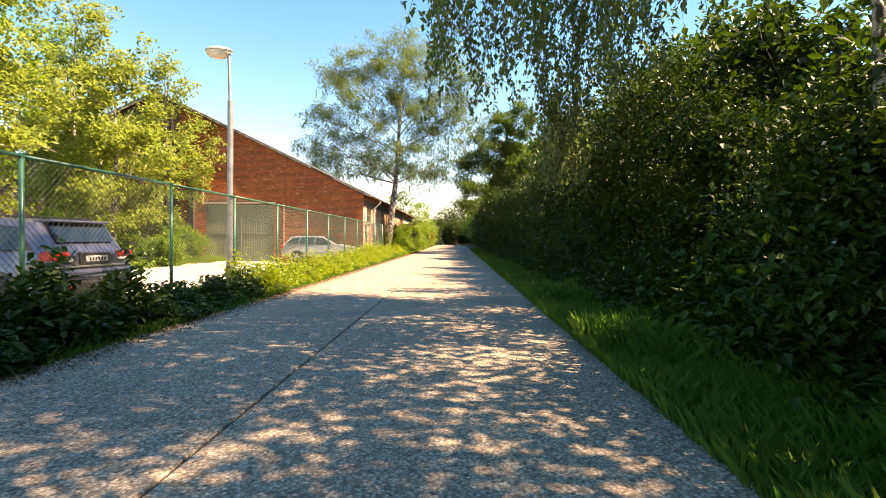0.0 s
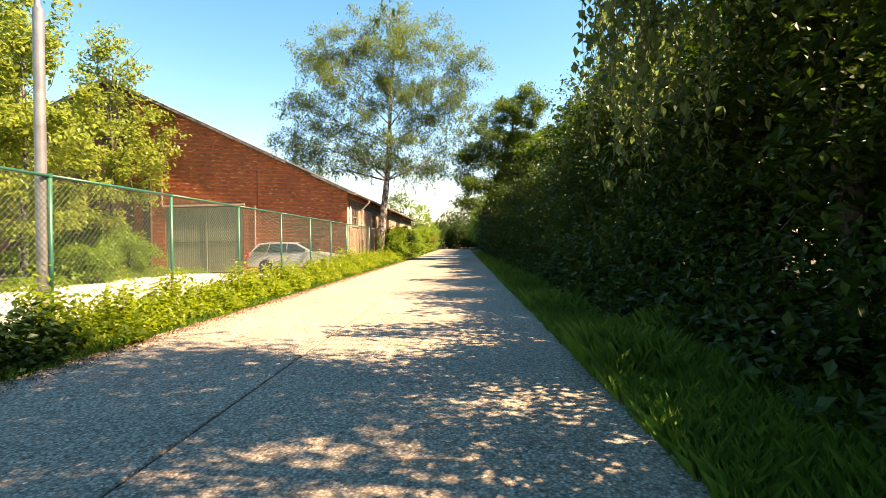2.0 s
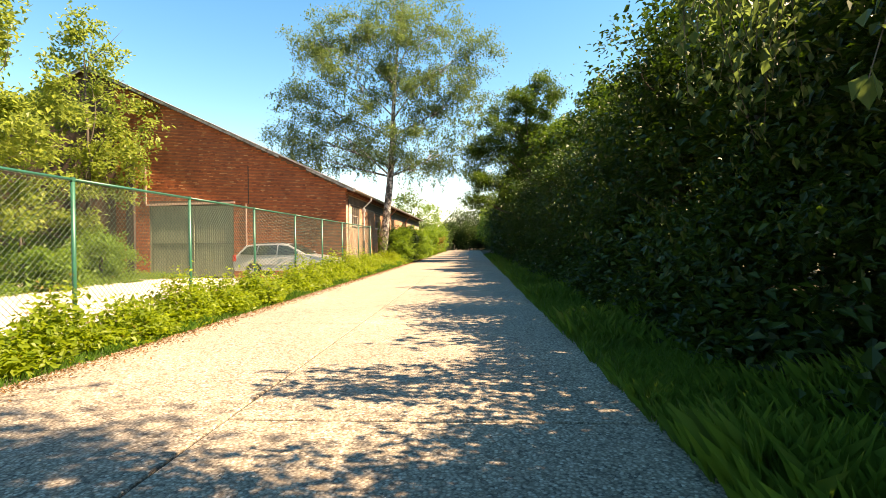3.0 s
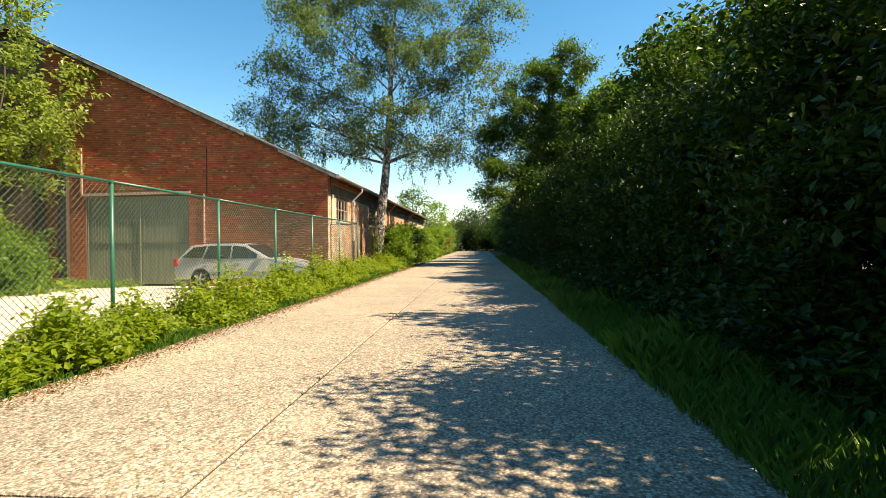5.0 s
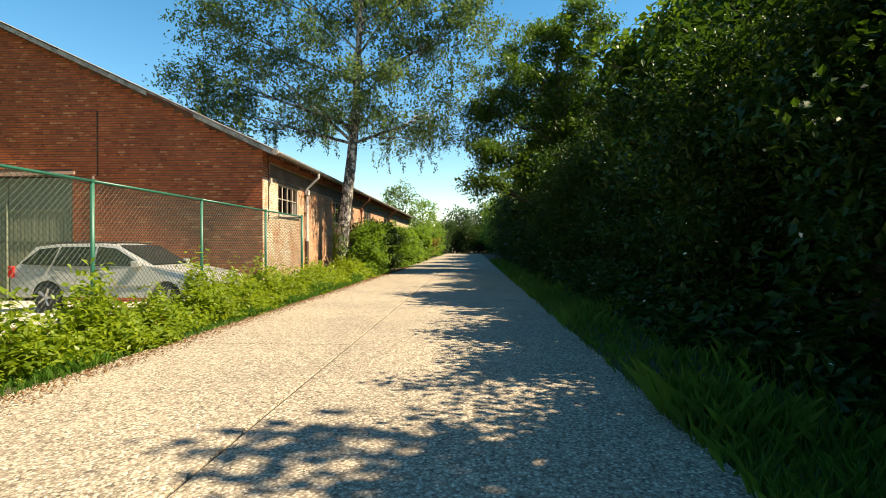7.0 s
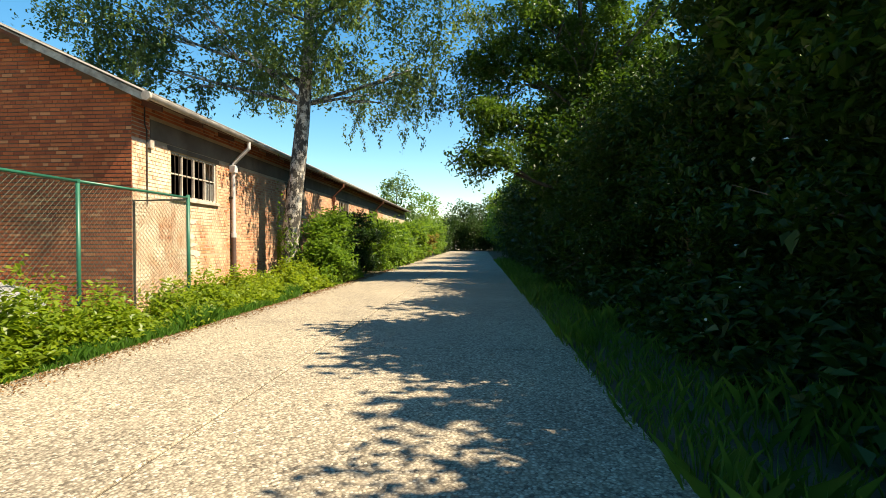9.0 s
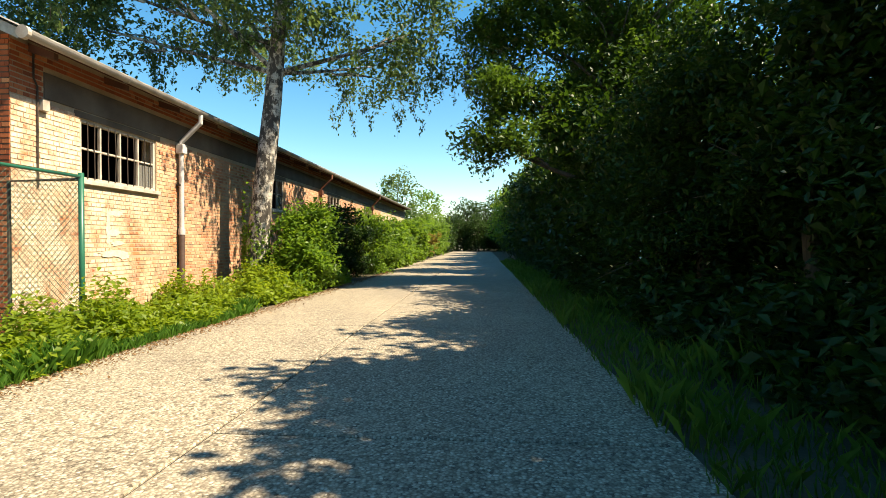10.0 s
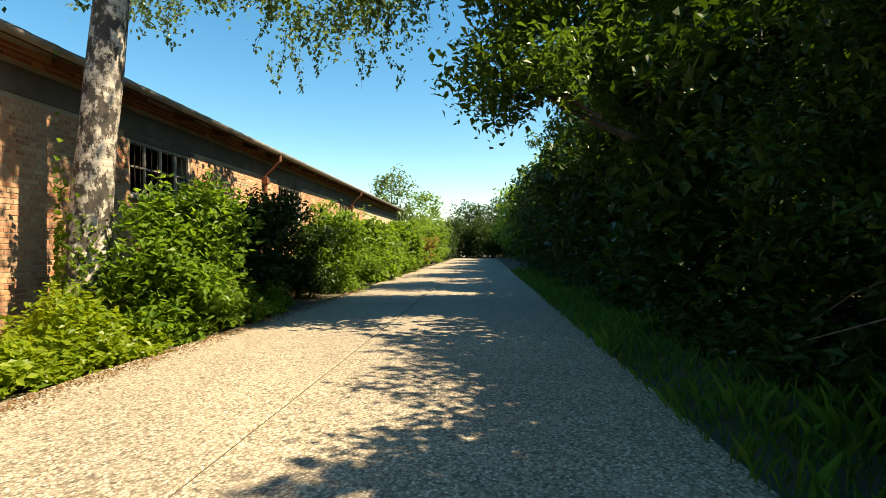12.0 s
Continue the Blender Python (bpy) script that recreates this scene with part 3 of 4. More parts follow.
def downpipe(y, foot=-0.1, tone=PIPE):
    d = bare("downpipe", (0, y, 0))
    tagged(d, "pale painted downpipe with a cast-iron foot on a brick wall", "downpipe", "downpipes of the hall")
    part("swan_neck", bar([(EAVE_X + 0.07, 0, EAVE_Z - 0.06), (EAVE_X + 0.07, 0, EAVE_Z - 0.22), (WALL_X + 0.085, 0, EAVE_Z - 0.62), (WALL_X + 0.085, 0, EAVE_Z - 0.72)], 0.05, 10), tone, d, soft=True)
    part("pipe", bar([(WALL_X + 0.085, 0, EAVE_Z - 0.71), (WALL_X + 0.085, 0, 1.45)], 0.05, 12), tone, d, soft=True)
    part("hopper", block(WALL_X + 0.01, WALL_X + 0.17, -0.085, 0.085, EAVE_Z - 0.86, EAVE_Z - 0.66, bevel=0.015), tone, d)
    part("collar", bar([(WALL_X + 0.085, 0, 1.38), (WALL_X + 0.085, 0, 1.5)], 0.068, 12), PIPE, d, soft=True)
    part("cast_foot", bar([(WALL_X + 0.085, 0, 1.40), (WALL_X + 0.085, 0, foot)], 0.06, 12), PIPE_DARK, d, "dark cast-iron foot", soft=True)
    part("bracket", block(WALL_X - 0.02, WALL_X + 0.1, -0.07, 0.07, 2.4, 2.43), RUSTY, d)


for y in (36.62, 45.9, 55.2):
    downpipe(y, tone=PIPE if y < 40 else TIMBER)

# an old daub of white paint on the side wall
bm = bmesh.new()
for y0, z0, ry, rz in ((34.62, 1.45, 0.05, 0.34), (34.80, 1.72, 0.20, 0.05), (34.76, 1.38, 0.16, 0.06), (34.84, 1.20, 0.16, 0.05), (34.74, 1.02, 0.36, 0.06), (35.0, 0.96, 0.14, 0.05)):
    x0 = WALL_X + 0.004 + 0.0008 * len(bm.faces)
    bm.faces.new([bm.verts.new((x0, y0 + ry * math.cos(k * math.pi / 8) * RNG.uniform(0.7, 1.2), z0 + rz * math.sin(k * math.pi / 8) * RNG.uniform(0.7, 1.2))) for k in range(16)])
part("paint_daub", bm, plain("thin_white_paint", (0.52, 0.44, 0.34), (0.66, 0.58, 0.47), 14.0, 0.9), hall, "faded daub of white paint")

# gate in the gable
gate = bare("yard_gate", (GATE_X0, GABLE_Y, GATE_Z0))
tagged(gate, "faded green double gate of upright boards in a brick gable", "gate")
GW, GH = GATE_X1 - GATE_X0, GATE_Z1 - GATE_Z0
for k, (a, c) in enumerate(((0.06, GW * 0.52), (GW * 0.52 + 0.03, GW - 0.06))):
    leaf = part("gate_leaf", block(a, c, 0.10, 0.14, 0.06, GH - 0.05), GATE, gate, "faded green gate leaf")
    n_b = 17
    for i in range(n_b):
        w = (c - a - 0.1) / n_b
        part("board", block(a + 0.05 + i * w + 0.011, a + 0.05 + (i + 1) * w - 0.011, 0.072, 0.098, 0.10, GH * 0.72, bevel=0.004), GATE, leaf)
    for z in (0.08, GH * 0.46, GH * 0.72, GH - 0.12):
        part("rail", block(a + 0.01, c - 0.01, 0.045, 0.073, z, z + 0.075), GATE_RAIL if z == GH * 0.46 else GATE, leaf)
part("meeting_bar", bar([(GW * 0.52 + 0.015, 0.05, 0.05), (GW * 0.52 + 0.015, 0.05, GH * 0.8)], 0.03, 8), GATE, gate)
for x in (0.0, GW - 0.05):
    part("gate_post", block(x, x + 0.05, 0.03, 0.2, 0, GH), GATE_RAIL, gate)
part("lintel", prism(((-0.15, GH - 0.02), (GW + 0.1, GH + 0.06), (GW + 0.1, GH + 0.15), (-0.15, GH + 0.09)), -0.07, 0.2), PINK, gate, "faded pink lintel board")
part("pink_strip", block(-11.30, -11.24, GABLE_Y - 0.05, GABLE_Y - 0.001, 0.2, 3.3), PINK, hall, "faded pink upright strip")
part("pink_strip", block(-16.62, -16.54, GABLE_Y - 0.05, GABLE_Y - 0.001, 3.4, 5.3), PINK, hall)
# The steel material is used here only for its dark tone.
part("pier", block(-17.55, -17.15, GABLE_Y - 0.16, GABLE_Y + 0.02, -0.5, 5.6), RUSTY, hall, "dark pier on the gable")
bm = block(-11.17, -11.13, GABLE_Y - 0.02, GABLE_Y + 0.02, 3.3, 5.25, bevel=0)
part("seam_strip", bm, RUSTY, hall)

# ---- fence ----
POSTS = [(FENCE_X, y) for y in (-3.2, -0.3, 2.6, 5.54, 8.51, 10.96, 13.6, 16.3, 19.04, 21.8, 24.45, 27.12, 30.0)]
FENCE_TOP = 2.05
fence = bare("chain_link_fence")
tagged(fence, "green chain-link fence on steel posts beside a road", "fence")


def wire_mesh(p, q, z0, z1, pitch=0.085, r=0.003):
    """Crossing wires of a chain-link panel between two posts."""
    p, q = Vector((*p, 0)), Vector((*q, 0))
    run = (q - p).length
    d = (q - p) / run
    side = Vector((-d.y, d.x, 0))
    out = []
    h = z1 - z0
    for way in (1, -1):
        for k in range(int((run + h) / pitch) + 1):
            s = k * pitch - h
            a0, a1 = max(s, 0.0), min(s + h, run)
            if a1 - a0 < 0.03:
                continue
            za, zb = a0 - s, a1 - s
            if way < 0:
                za, zb = h - za, h - zb
            A = p + d * a0 + Vector((0, 0, z0 + za)) + side * 0.004 * way
            B = p + d * a1 + Vector((0, 0, z0 + zb)) + side * 0.004 * way
            t = (B - A).normalized()
            u = t.cross(side).normalized() * r
            w = side * r
            for e, f in ((u, w), (w, -u), (-u, -w), (-w, u)):
                out += [A + e, A + f, B + f, B + e]
    return np.array(out)


for k, (x, y) in enumerate(POSTS):
    tone = GREEN_POST
    part("post", bar([(x, y, -0.4), (x, y, FENCE_TOP - 0.02)], 0.027, 10), tone, fence, soft=True)
    part("post_cap", bar([(x, y, FENCE_TOP - 0.02), (x, y, FENCE_TOP + 0.03)], 0.031, 10), tone, fence)
for p, q in zip(POSTS, POSTS[1:]):
    part("top_rail", bar([(*p, FENCE_TOP), (*q, FENCE_TOP)], 0.021, 8), GREEN_POST, fence, soft=True)
    tagged(quads("wire_panel", wire_mesh(p, q, 0.05, FENCE_TOP), GREEN_WIRE, fence, "green chain-link wire"), kind="stuff")
p, q = POSTS[-1], (-4.82, 32.5)
part("top_rail", bar([(*p, FENCE_TOP), (*q, FENCE_TOP)], 0.021, 8), GREEN_POST, fence, soft=True)
tagged(quads("wire_panel", wire_mesh(p, q, 0.05, FENCE_TOP), GREEN_WIRE, fence, "green chain-link wire"), kind="stuff")
part("post", bar([(*q, -0.3), (*q, FENCE_TOP + 0.05)], 0.034, 10), GREEN_POST, fence, soft=True)
p = (-5.93, 32.62)
part("gate_frame", bar([(*q, FENCE_TOP - 0.03), (*p, FENCE_TOP - 0.03), (*p, -0.2)], 0.024, 8), RUSTY, fence, "dark steel frame of a small gate", soft=True)
tagged(quads("wire_panel", wire_mesh(q, p, 0.05, FENCE_TOP - 0.03), GREEN_WIRE, fence, "green chain-link wire"), kind="stuff")

# ---- street lamp ----
lamp = bare("street_lamp", (-4.93, 10.92, -0.05))
tagged(lamp, "grey steel street lamp with a bowl head beside a fence", "street lamp")
part("lower_pole", bar([(0, 0, -0.35), (0, 0, 4.15)], 0.062, 14), STEEL, lamp, soft=True)
part("upper_pole", tube(bmesh.new(), [(0, 0, 4.1), (-0.01, 0, 4.2), (-0.04, 0, 5.16)], [0.058, 0.034, 0.032], 12), STEEL, lamp, soft=True)
part("base_sleeve", bar([(0, 0, -0.25), (0, 0, 0.75)], 0.082, 14), STEEL, lamp, soft=True)


def lens_shape(z_of, rx, ry, flip):
    bm = bmesh.new()
    rings = []
    for k in range(7):
        f = k / 6
        rings.append([bm.verts.new((rx * math.cos(a) * math.cos(f * 1.45), ry * math.sin(a) * math.cos(f * 1.45), flip * z_of * math.sin(f * 1.45))) for a in (2 * math.pi * j / 20 for j in range(20))])
    for a, c in zip(rings, rings[1:]):
        for j in range(20):
            bm.faces.new((a[j], a[(j + 1) % 20], c[(j + 1) % 20], c[j]))
    bm.faces.new(rings[-1])
    bm.faces.new(rings[0])
    return bm


for name, mat, high, flip, ex in (("housing", LAMP_CAP, 0.10, 1, 0.0), ("bowl", LAMP_BOWL, 0.17, -1, -0.02)):
    bm = lens_shape(high, 0.30 + ex, 0.17 + ex, flip)
    bmesh.ops.translate(bm, vec=(-0.26, 0, 5.22 + (0.004 if flip > 0 else 0)), verts=bm.verts)
    part(name, bm, mat, lamp, soft=True)
part("neck", bar([(-0.04, 0, 5.14), (-0.04, 0, 5.24)], 0.045, 10), LAMP_CAP, lamp, soft=True)


# ---- cars ----
def body_shell(profile, half, tuck, waist):
    """A car body: a side profile lofted across its width, narrower above the waist and at the ends."""
    bm = bmesh.new()
    xs = [p[0] for p in profile]
    lo, hi = min(xs), max(xs)
    rings = []
    for s in (-1, -0.97, -0.86, -0.5, 0, 0.5, 0.86, 0.97, 1):
        ring = []
        for x, z in profile:
            e = abs((x - (lo + hi) / 2) / ((hi - lo) / 2))
            w = half * (1 - 0.10 * e ** 6)
            if z > waist:
                w *= 1 - tuck * (z - waist)
            round_in = 0.0 if abs(s) < 0.9 else (0.02 if abs(s) < 0.99 else 0.07)
            cx, cz = x * (1 - round_in * 0.5) + (lo + hi) / 2 * round_in * 0.5, waist + (z - waist) * (1 - round_in)
            ring.append(bm.verts.new((cx, s * w, cz)))
        rings.append(ring)
    k = len(profile)
    for a, c in zip(rings, rings[1:]):
        for j in range(k):
            bm.faces.new((a[j], a[(j + 1) % k], c[(j + 1) % k], c[j]))
    bm.faces.new(rings[0])
    bm.faces.new(rings[-1][::-1])
    return bm


def wheel(car, x, y, r):
    s = 1 if y > 0 else -1
    w = bare("wheel", (x, y, r))
    w.parent = car
    part("tyre", tube(bmesh.new(), [(0, -s * 0.11, 0), (0, -s * 0.09, 0), (0, s * 0.08, 0), (0, s * 0.10, 0)], [r - 0.03, r, r, r - 0.03], 28), RUBBER, w, soft=True)
    part("rim", tube(bmesh.new(), [(0, s * 0.08, 0), (0, s * 0.104, 0)], [r * 0.66, r * 0.62], 24), BLACK_TRIM, w)
    for k in range(5):
        a = 2 * math.pi * k / 5
        part("spoke", bar([(0, s * 0.112, 0), (math.cos(a) * r * 0.62, s * 0.112, math.sin(a) * r * 0.62)], 0.028, 6), ALLOY, w)
    part("hub", bar([(0, s * 0.09, 0), (0, s * 0.125, 0)], 0.06, 12), ALLOY, w)


def pane(car, outline, y, name="side_window"):
    """A flat pane on a car's side: pairs of x and z, with how far out it stands at each height."""
    bm = bmesh.new()
    bm.faces.new([bm.verts.new((x, y(z), z)) for x, z in outline])
    r = bmesh.ops.extrude_face_region(bm, geom=list(bm.faces))
    bmesh.ops.translate(bm, vec=(0, -0.02 if y(1) > 0 else 0.02, 0), verts=[v for v in r["geom"] if isinstance(v, bmesh.types.BMVert)])
    part(name, bm, CAR_GLASS, car, "tinted glass")


def estate_car():
    car = bare("estate_car", (-7.75, 29.45, YARD_Z + 0.015), 0)
    tagged(car, "silver estate car parked side-on behind a wire fence", "car")
    arch = lambda cx: [(cx + 0.36 * math.cos(a), 0.30 + 0.36 * math.sin(a)) for a in (math.pi * k / 8 for k in range(9))]
    prof = [(-2.2, 0.3)] + arch(-1.35)[::-1] + arch(1.35)[::-1] + [(2.15, 0.25), (2.28, 0.45), (2.25, 0.66), (2.05, 0.80), (1.2, 0.96), (0.92, 0.99), (0.15, 1.42), (-0.3, 1.47), (-1.2, 1.46), (-1.75, 1.40), (-2.12, 0.98), (-2.26, 0.9), (-2.28, 0.5)]
    part("body", body_shell(prof, 0.88, 0.42, 0.92), SILVER, car, soft=True)
    out = lambda s: (lambda z: s * (0.88 * (1 - 0.42 * max(z - 0.92, 0)) + 0.006))
    for s in (-1, 1):
        pane(car, ((0.80, 0.99), (0.12, 1.36), (-0.28, 1.40), (-0.28, 0.98)), out(s))
        pane(car, ((-0.34, 0.98), (-0.34, 1.40), (-1.12, 1.39), (-1.2, 0.98)), out(s))
        pane(car, ((-1.27, 0.99), (-1.18, 1.39), (-1.62, 1.34), (-1.95, 1.02)), out(s))
        part("side_strip", block(-1.0, 1.0, s * 0.885 - 0.012, s * 0.885 + 0.012, 0.56, 0.61), SILVER, car)
        part("mirror", block(0.62, 0.80, s * 0.93 - 0.07, s * 0.93 + 0.07, 0.97, 1.10, bevel=0.03), SILVER, car)
        part("roof_rail", bar([(0.05, s * 0.60, 1.47), (-0.6, s * 0.60, 1.51), (-1.5, s * 0.58, 1.47)], 0.016, 6), BLACK_TRIM, car)
        part("headlight", block(2.02, 2.2, s * 0.62 - 0.16, s * 0.62 + 0.16, 0.62, 0.76, bevel=0.03), CLEAR_LAMP, car)
        part("tail_light", block(-2.27, -2.12, s * 0.74 - 0.09, s * 0.74 + 0.09, 0.72, 0.98, bevel=0.03), RED_LAMP, car)
        for x in (0.05, -0.95):
            part("door_handle", block(x - 0.2, x - 0.05, s * 0.885 - 0.015, s * 0.885 + 0.02, 0.84, 0.87), SILVER, car)
        for x in (-1.35, 1.35):
            wheel(car, x, s * 0.76, 0.31)
    part("windscreen", prism(((0.90, 1.005), (0.18, 1.415), (0.20, 1.435), (0.94, 1.02)), -0.66, 0.66), CAR_GLASS, car)
    part("front_bumper", block(2.1, 2.33, -0.78, 0.78, 0.28, 0.52, bevel=0.05), SILVER, car)


def suv():
    car = bare("suv", (-8.5, 8.6, YARD_Z + 0.015), 178)
    tagged(car, "blue-grey sport utility car seen from behind in a yard", "car")
    arch = lambda cx: [(cx + 0.42 * math.cos(a), 0.36 + 0.42 * math.sin(a)) for a in (math.pi * k / 8 for k in range(9))]
    prof = [(-2.25, 0.36)] + arch(-1.42)[::-1] + arch(1.42)[::-1] + [(2.2, 0.32), (2.36, 0.55), (2.34, 0.85), (2.1, 1.0), (1.15, 1.10), (0.5, 1.58), (0.0, 1.66), (-1.4, 1.65), (-1.95, 1.58), (-2.22, 1.15), (-2.32, 1.05), (-2.34, 0.6)]
    part("body", body_shell(prof, 0.94, 0.30, 1.02), BLUE_GREY, car, soft=True)
    out = lambda s: (lambda z: s * (0.94 * (1 - 0.30 * max(z - 1.02, 0)) + 0.006))
    for s in (-1, 1):
        pane(car, ((0.95, 1.12), (0.42, 1.52), (-0.3, 1.57), (-0.3, 1.10)), out(s))
        pane(car, ((-0.36, 1.10), (-0.36, 1.57), (-1.15, 1.56), (-1.2, 1.10)), out(s))
        pane(car, ((-1.27, 1.12), (-1.22, 1.55), (-1.68, 1.50), (-1.92, 1.16)), out(s))
        part("tail_light", block(-2.35, -2.12, s * 0.74 - 0.19, s * 0.74 + 0.185, 0.965, 1.12, bevel=0.04), RED_LAMP, car, "red tail light")
        part("lamp_strip", block(-2.358, -2.3, s * 0.72 - 0.17, s * 0.72 + 0.12, 1.015, 1.045, bevel=0.008), BLACK_TRIM, car)
        part("reversing_lamp", block(-2.37, -2.3, s * 0.62 - 0.10, s * 0.62 + 0.08, 0.955, 1.0, bevel=0.01), CLEAR_LAMP, car)
        part("roof_rail", bar([(0.3, s * 0.70, 1.66), (-0.6, s * 0.70, 1.71), (-1.7, s * 0.68, 1.66)], 0.018, 6), BLACK_TRIM, car)
        part("arch_trim", tube(bmesh.new(), [(-1.42 + 0.44 * math.cos(a), s * 0.93, 0.36 + 0.44 * math.sin(a)) for a in (math.pi * k / 8 for k in range(9))], [0.03] * 9, 6), BLACK_TRIM, car)
        for x in (-1.42, 1.42):
            wheel(car, x, s * 0.82, 0.36)
    part("rear_window", prism(((-1.985, 1.575), (-2.165, 1.26), (-2.19, 1.27), (-2.005, 1.59)), -0.62, 0.62), CAR_GLASS, car, "tinted rear window")
    part("spoiler", block(-2.1, -1.8, -0.64, 0.64, 1.585, 1.63, bevel=0.02), BLUE_GREY, car)
    part("tailgate_panel", block(-2.36, -2.30, -0.36, 0.36, 0.885, 1.10, bevel=0.02), BLACK_TRIM, car)
    part("number_plate", block(-2.372, -2.355, -0.25, 0.25, 0.945, 1.04, bevel=0.004), PLATE, car, "white number plate")
    for k in range(6):
        part("plate_mark", block(-2.375, -2.371, -0.19 + k * 0.066, -0.15 + k * 0.066, 0.955, 1.015, bevel=0), BLACK_TRIM, car)
    part("rear_bumper", block(-2.41, -2.2, -0.86, 0.86, 0.64, 0.83, bevel=0.05), BLUE_GREY, car)
    part("lower_bumper", block(-2.43, -2.2, -0.84, 0.84, 0.36, 0.65, bevel=0.05), BLACK_TRIM, car, "black plastic lower bumper")
    for s in (-1, 1):
        part("reflector", block(-2.437, -2.42, s * 0.66 - 0.1, s * 0.66 + 0.1, 0.53, 0.56, bevel=0.004), RED_LAMP, car)
    part("bumper_strip", block(-2.43, -2.40, -0.7, 0.7, 0.70, 0.725), ALLOY, car)
    part("boot_strip", block(-2.375, -2.30, -0.82, 0.82, 0.855, 0.885), ALLOY, car)


estate_car()
suv()


# ---- trees and shrubs ----
def shrub(at, radii, material, k, size=0.12, label="dense dark green roadside shrub", each=22, tuft=0.20, group="shrubs of the hedge", name="shrub", core=500, sprays=0, slim=0.6):
    x, y, z = at
    rx, ry, rz = radii
    lobes = [(0, 0, rz * 0.5, rx, ry, rz * 0.46), (RNG.normal(0, 0.25), RNG.normal(0, 0.3), rz * 0.74, rx * 0.8, ry * 0.8, rz * 0.26), (RNG.normal(0, 0.2), RNG.normal(0, 0.4), rz * 0.26, rx * 1.0, ry * 1.05, rz * 0.28)]
    return tree(name, at, rz, lobes, material, BARK, label, "shrub", girth=0.05 + 0.012 * rz, tufts=k, each=each, tuft=tuft, size=size, group=group, core=core, sprays=sprays, slim=slim)


# the hedge along the right of the road
HEDGE_Y, HEDGE_H = (-10, 4, 7, 10, 12, 25, 28, 33, 36, 60, 100), (2.6, 2.6, 3.1, 4.1, 4.6, 4.5, 4.7, 4.7, 5.1, 5.8, 5.8)
y = -9.0
while y < 100:
    h = float(np.interp(y, HEDGE_Y, HEDGE_H)) + 0.35 * math.sin(y * 0.9) + RNG.uniform(-0.3, 0.3)
    far = y > 38
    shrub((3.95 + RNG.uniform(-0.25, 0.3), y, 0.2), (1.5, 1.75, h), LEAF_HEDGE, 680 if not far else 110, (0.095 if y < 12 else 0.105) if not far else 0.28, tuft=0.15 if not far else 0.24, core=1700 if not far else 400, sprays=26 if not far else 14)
    y += 2.3
y = -8.0
while y < 100:
    h = (6.6 if 10 < y < 26 else 7.2 if y > 10 else 4.6) + 1.0 * math.sin(y * 0.7 + 1) + RNG.uniform(-0.7, 0.8)
    lob = [(0, 0, h * 0.62, 2.0, 2.3, h * 0.36), (-0.5, 0.8, h * 0.80, 1.4, 1.5, h * 0.2), (0.2, -0.9, h * 0.4, 1.9, 1.9, h * 0.35)]
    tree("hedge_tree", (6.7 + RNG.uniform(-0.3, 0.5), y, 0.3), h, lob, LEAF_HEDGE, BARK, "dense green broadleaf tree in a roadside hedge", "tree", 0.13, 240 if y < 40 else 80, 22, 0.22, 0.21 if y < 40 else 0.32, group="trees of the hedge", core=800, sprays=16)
    y += 3.4
# Unseen back row, added to block low light and glimpses of sunlit ground.
y = -10.0
while y < 70:
    h = 5.4 + RNG.uniform(-0.5, 0.8)
    shrub((9.6 + RNG.uniform(-0.3, 0.4), y, 0.3), (1.8, 2.1, h), LEAF_SHADE, 70, 0.38, "added dense shrub blocking light behind a hedge", group="shrubs at the back of the hedge", name="back_shrub", core=500, tuft=0.3)
    y += 3.1
# The tree at y 29.8 is added for its shadow on the road.
for x, y, h in ((5.2, 47.5, 10.5), (7.8, 33, 9.8), (6.0, 54, 11), (8.8, 26, 9.4), (8.5, 19, 8.6), (6.5, 62, 11), (5.8, 29.8, 7.9)):
    lob = [(0, 0, h * 0.76, 2.3, 2.4, h * 0.22), (-1.5, 0.3, h * 0.60, 1.9, 2.0, h * 0.16), (1.2, -0.6, h * 0.55, 2.1, 2.1, h * 0.24), (-1.2, -0.8, h * 0.40, 2.0, 1.9, h * 0.16), (0.4, 0.6, h * 0.34, 2.2, 2.2, h * 0.22)]
    tree("tall_tree", (x, y, 0.3), h, lob, LEAF_TREE_LIT, BARK, "tall green broadleaf tree with layered branches", "tree", 0.2, 700, 20, 0.20, 0.21, group="tall trees behind the hedge", core=900, sprays=18)
lob = [(0.5, 0, 10.2, 2.3, 2.5, 2.0), (-1.5, -0.2, 8.6, 1.8, 2.2, 1.4), (-2.5, -0.4, 6.8, 1.7, 2.0, 1.1), (-2.9, -0.8, 5.0, 1.5, 1.8, 0.8), (-3.3, -1.2, 3.6, 1.2, 1.4, 0.5), (1.8, 0.4, 8.0, 2.2, 2.4, 2.2), (0.2, 0.4, 6.6, 2.3, 2.3, 1.9), (-0.6, 0.6, 4.2, 2.2, 2.0, 1.6), (1.6, -0.4, 5.0, 2.2, 2.2, 2.0)]
tree("overhanging_tree", (3.95, 41.6, 0.3), 12.0, lob, LEAF_TREE_LIT, BARK, "broadleaf tree with layered branches hanging over a road", "tree", 0.22, 3600, 20, 0.17, 0.145, core=2200, sprays=20)

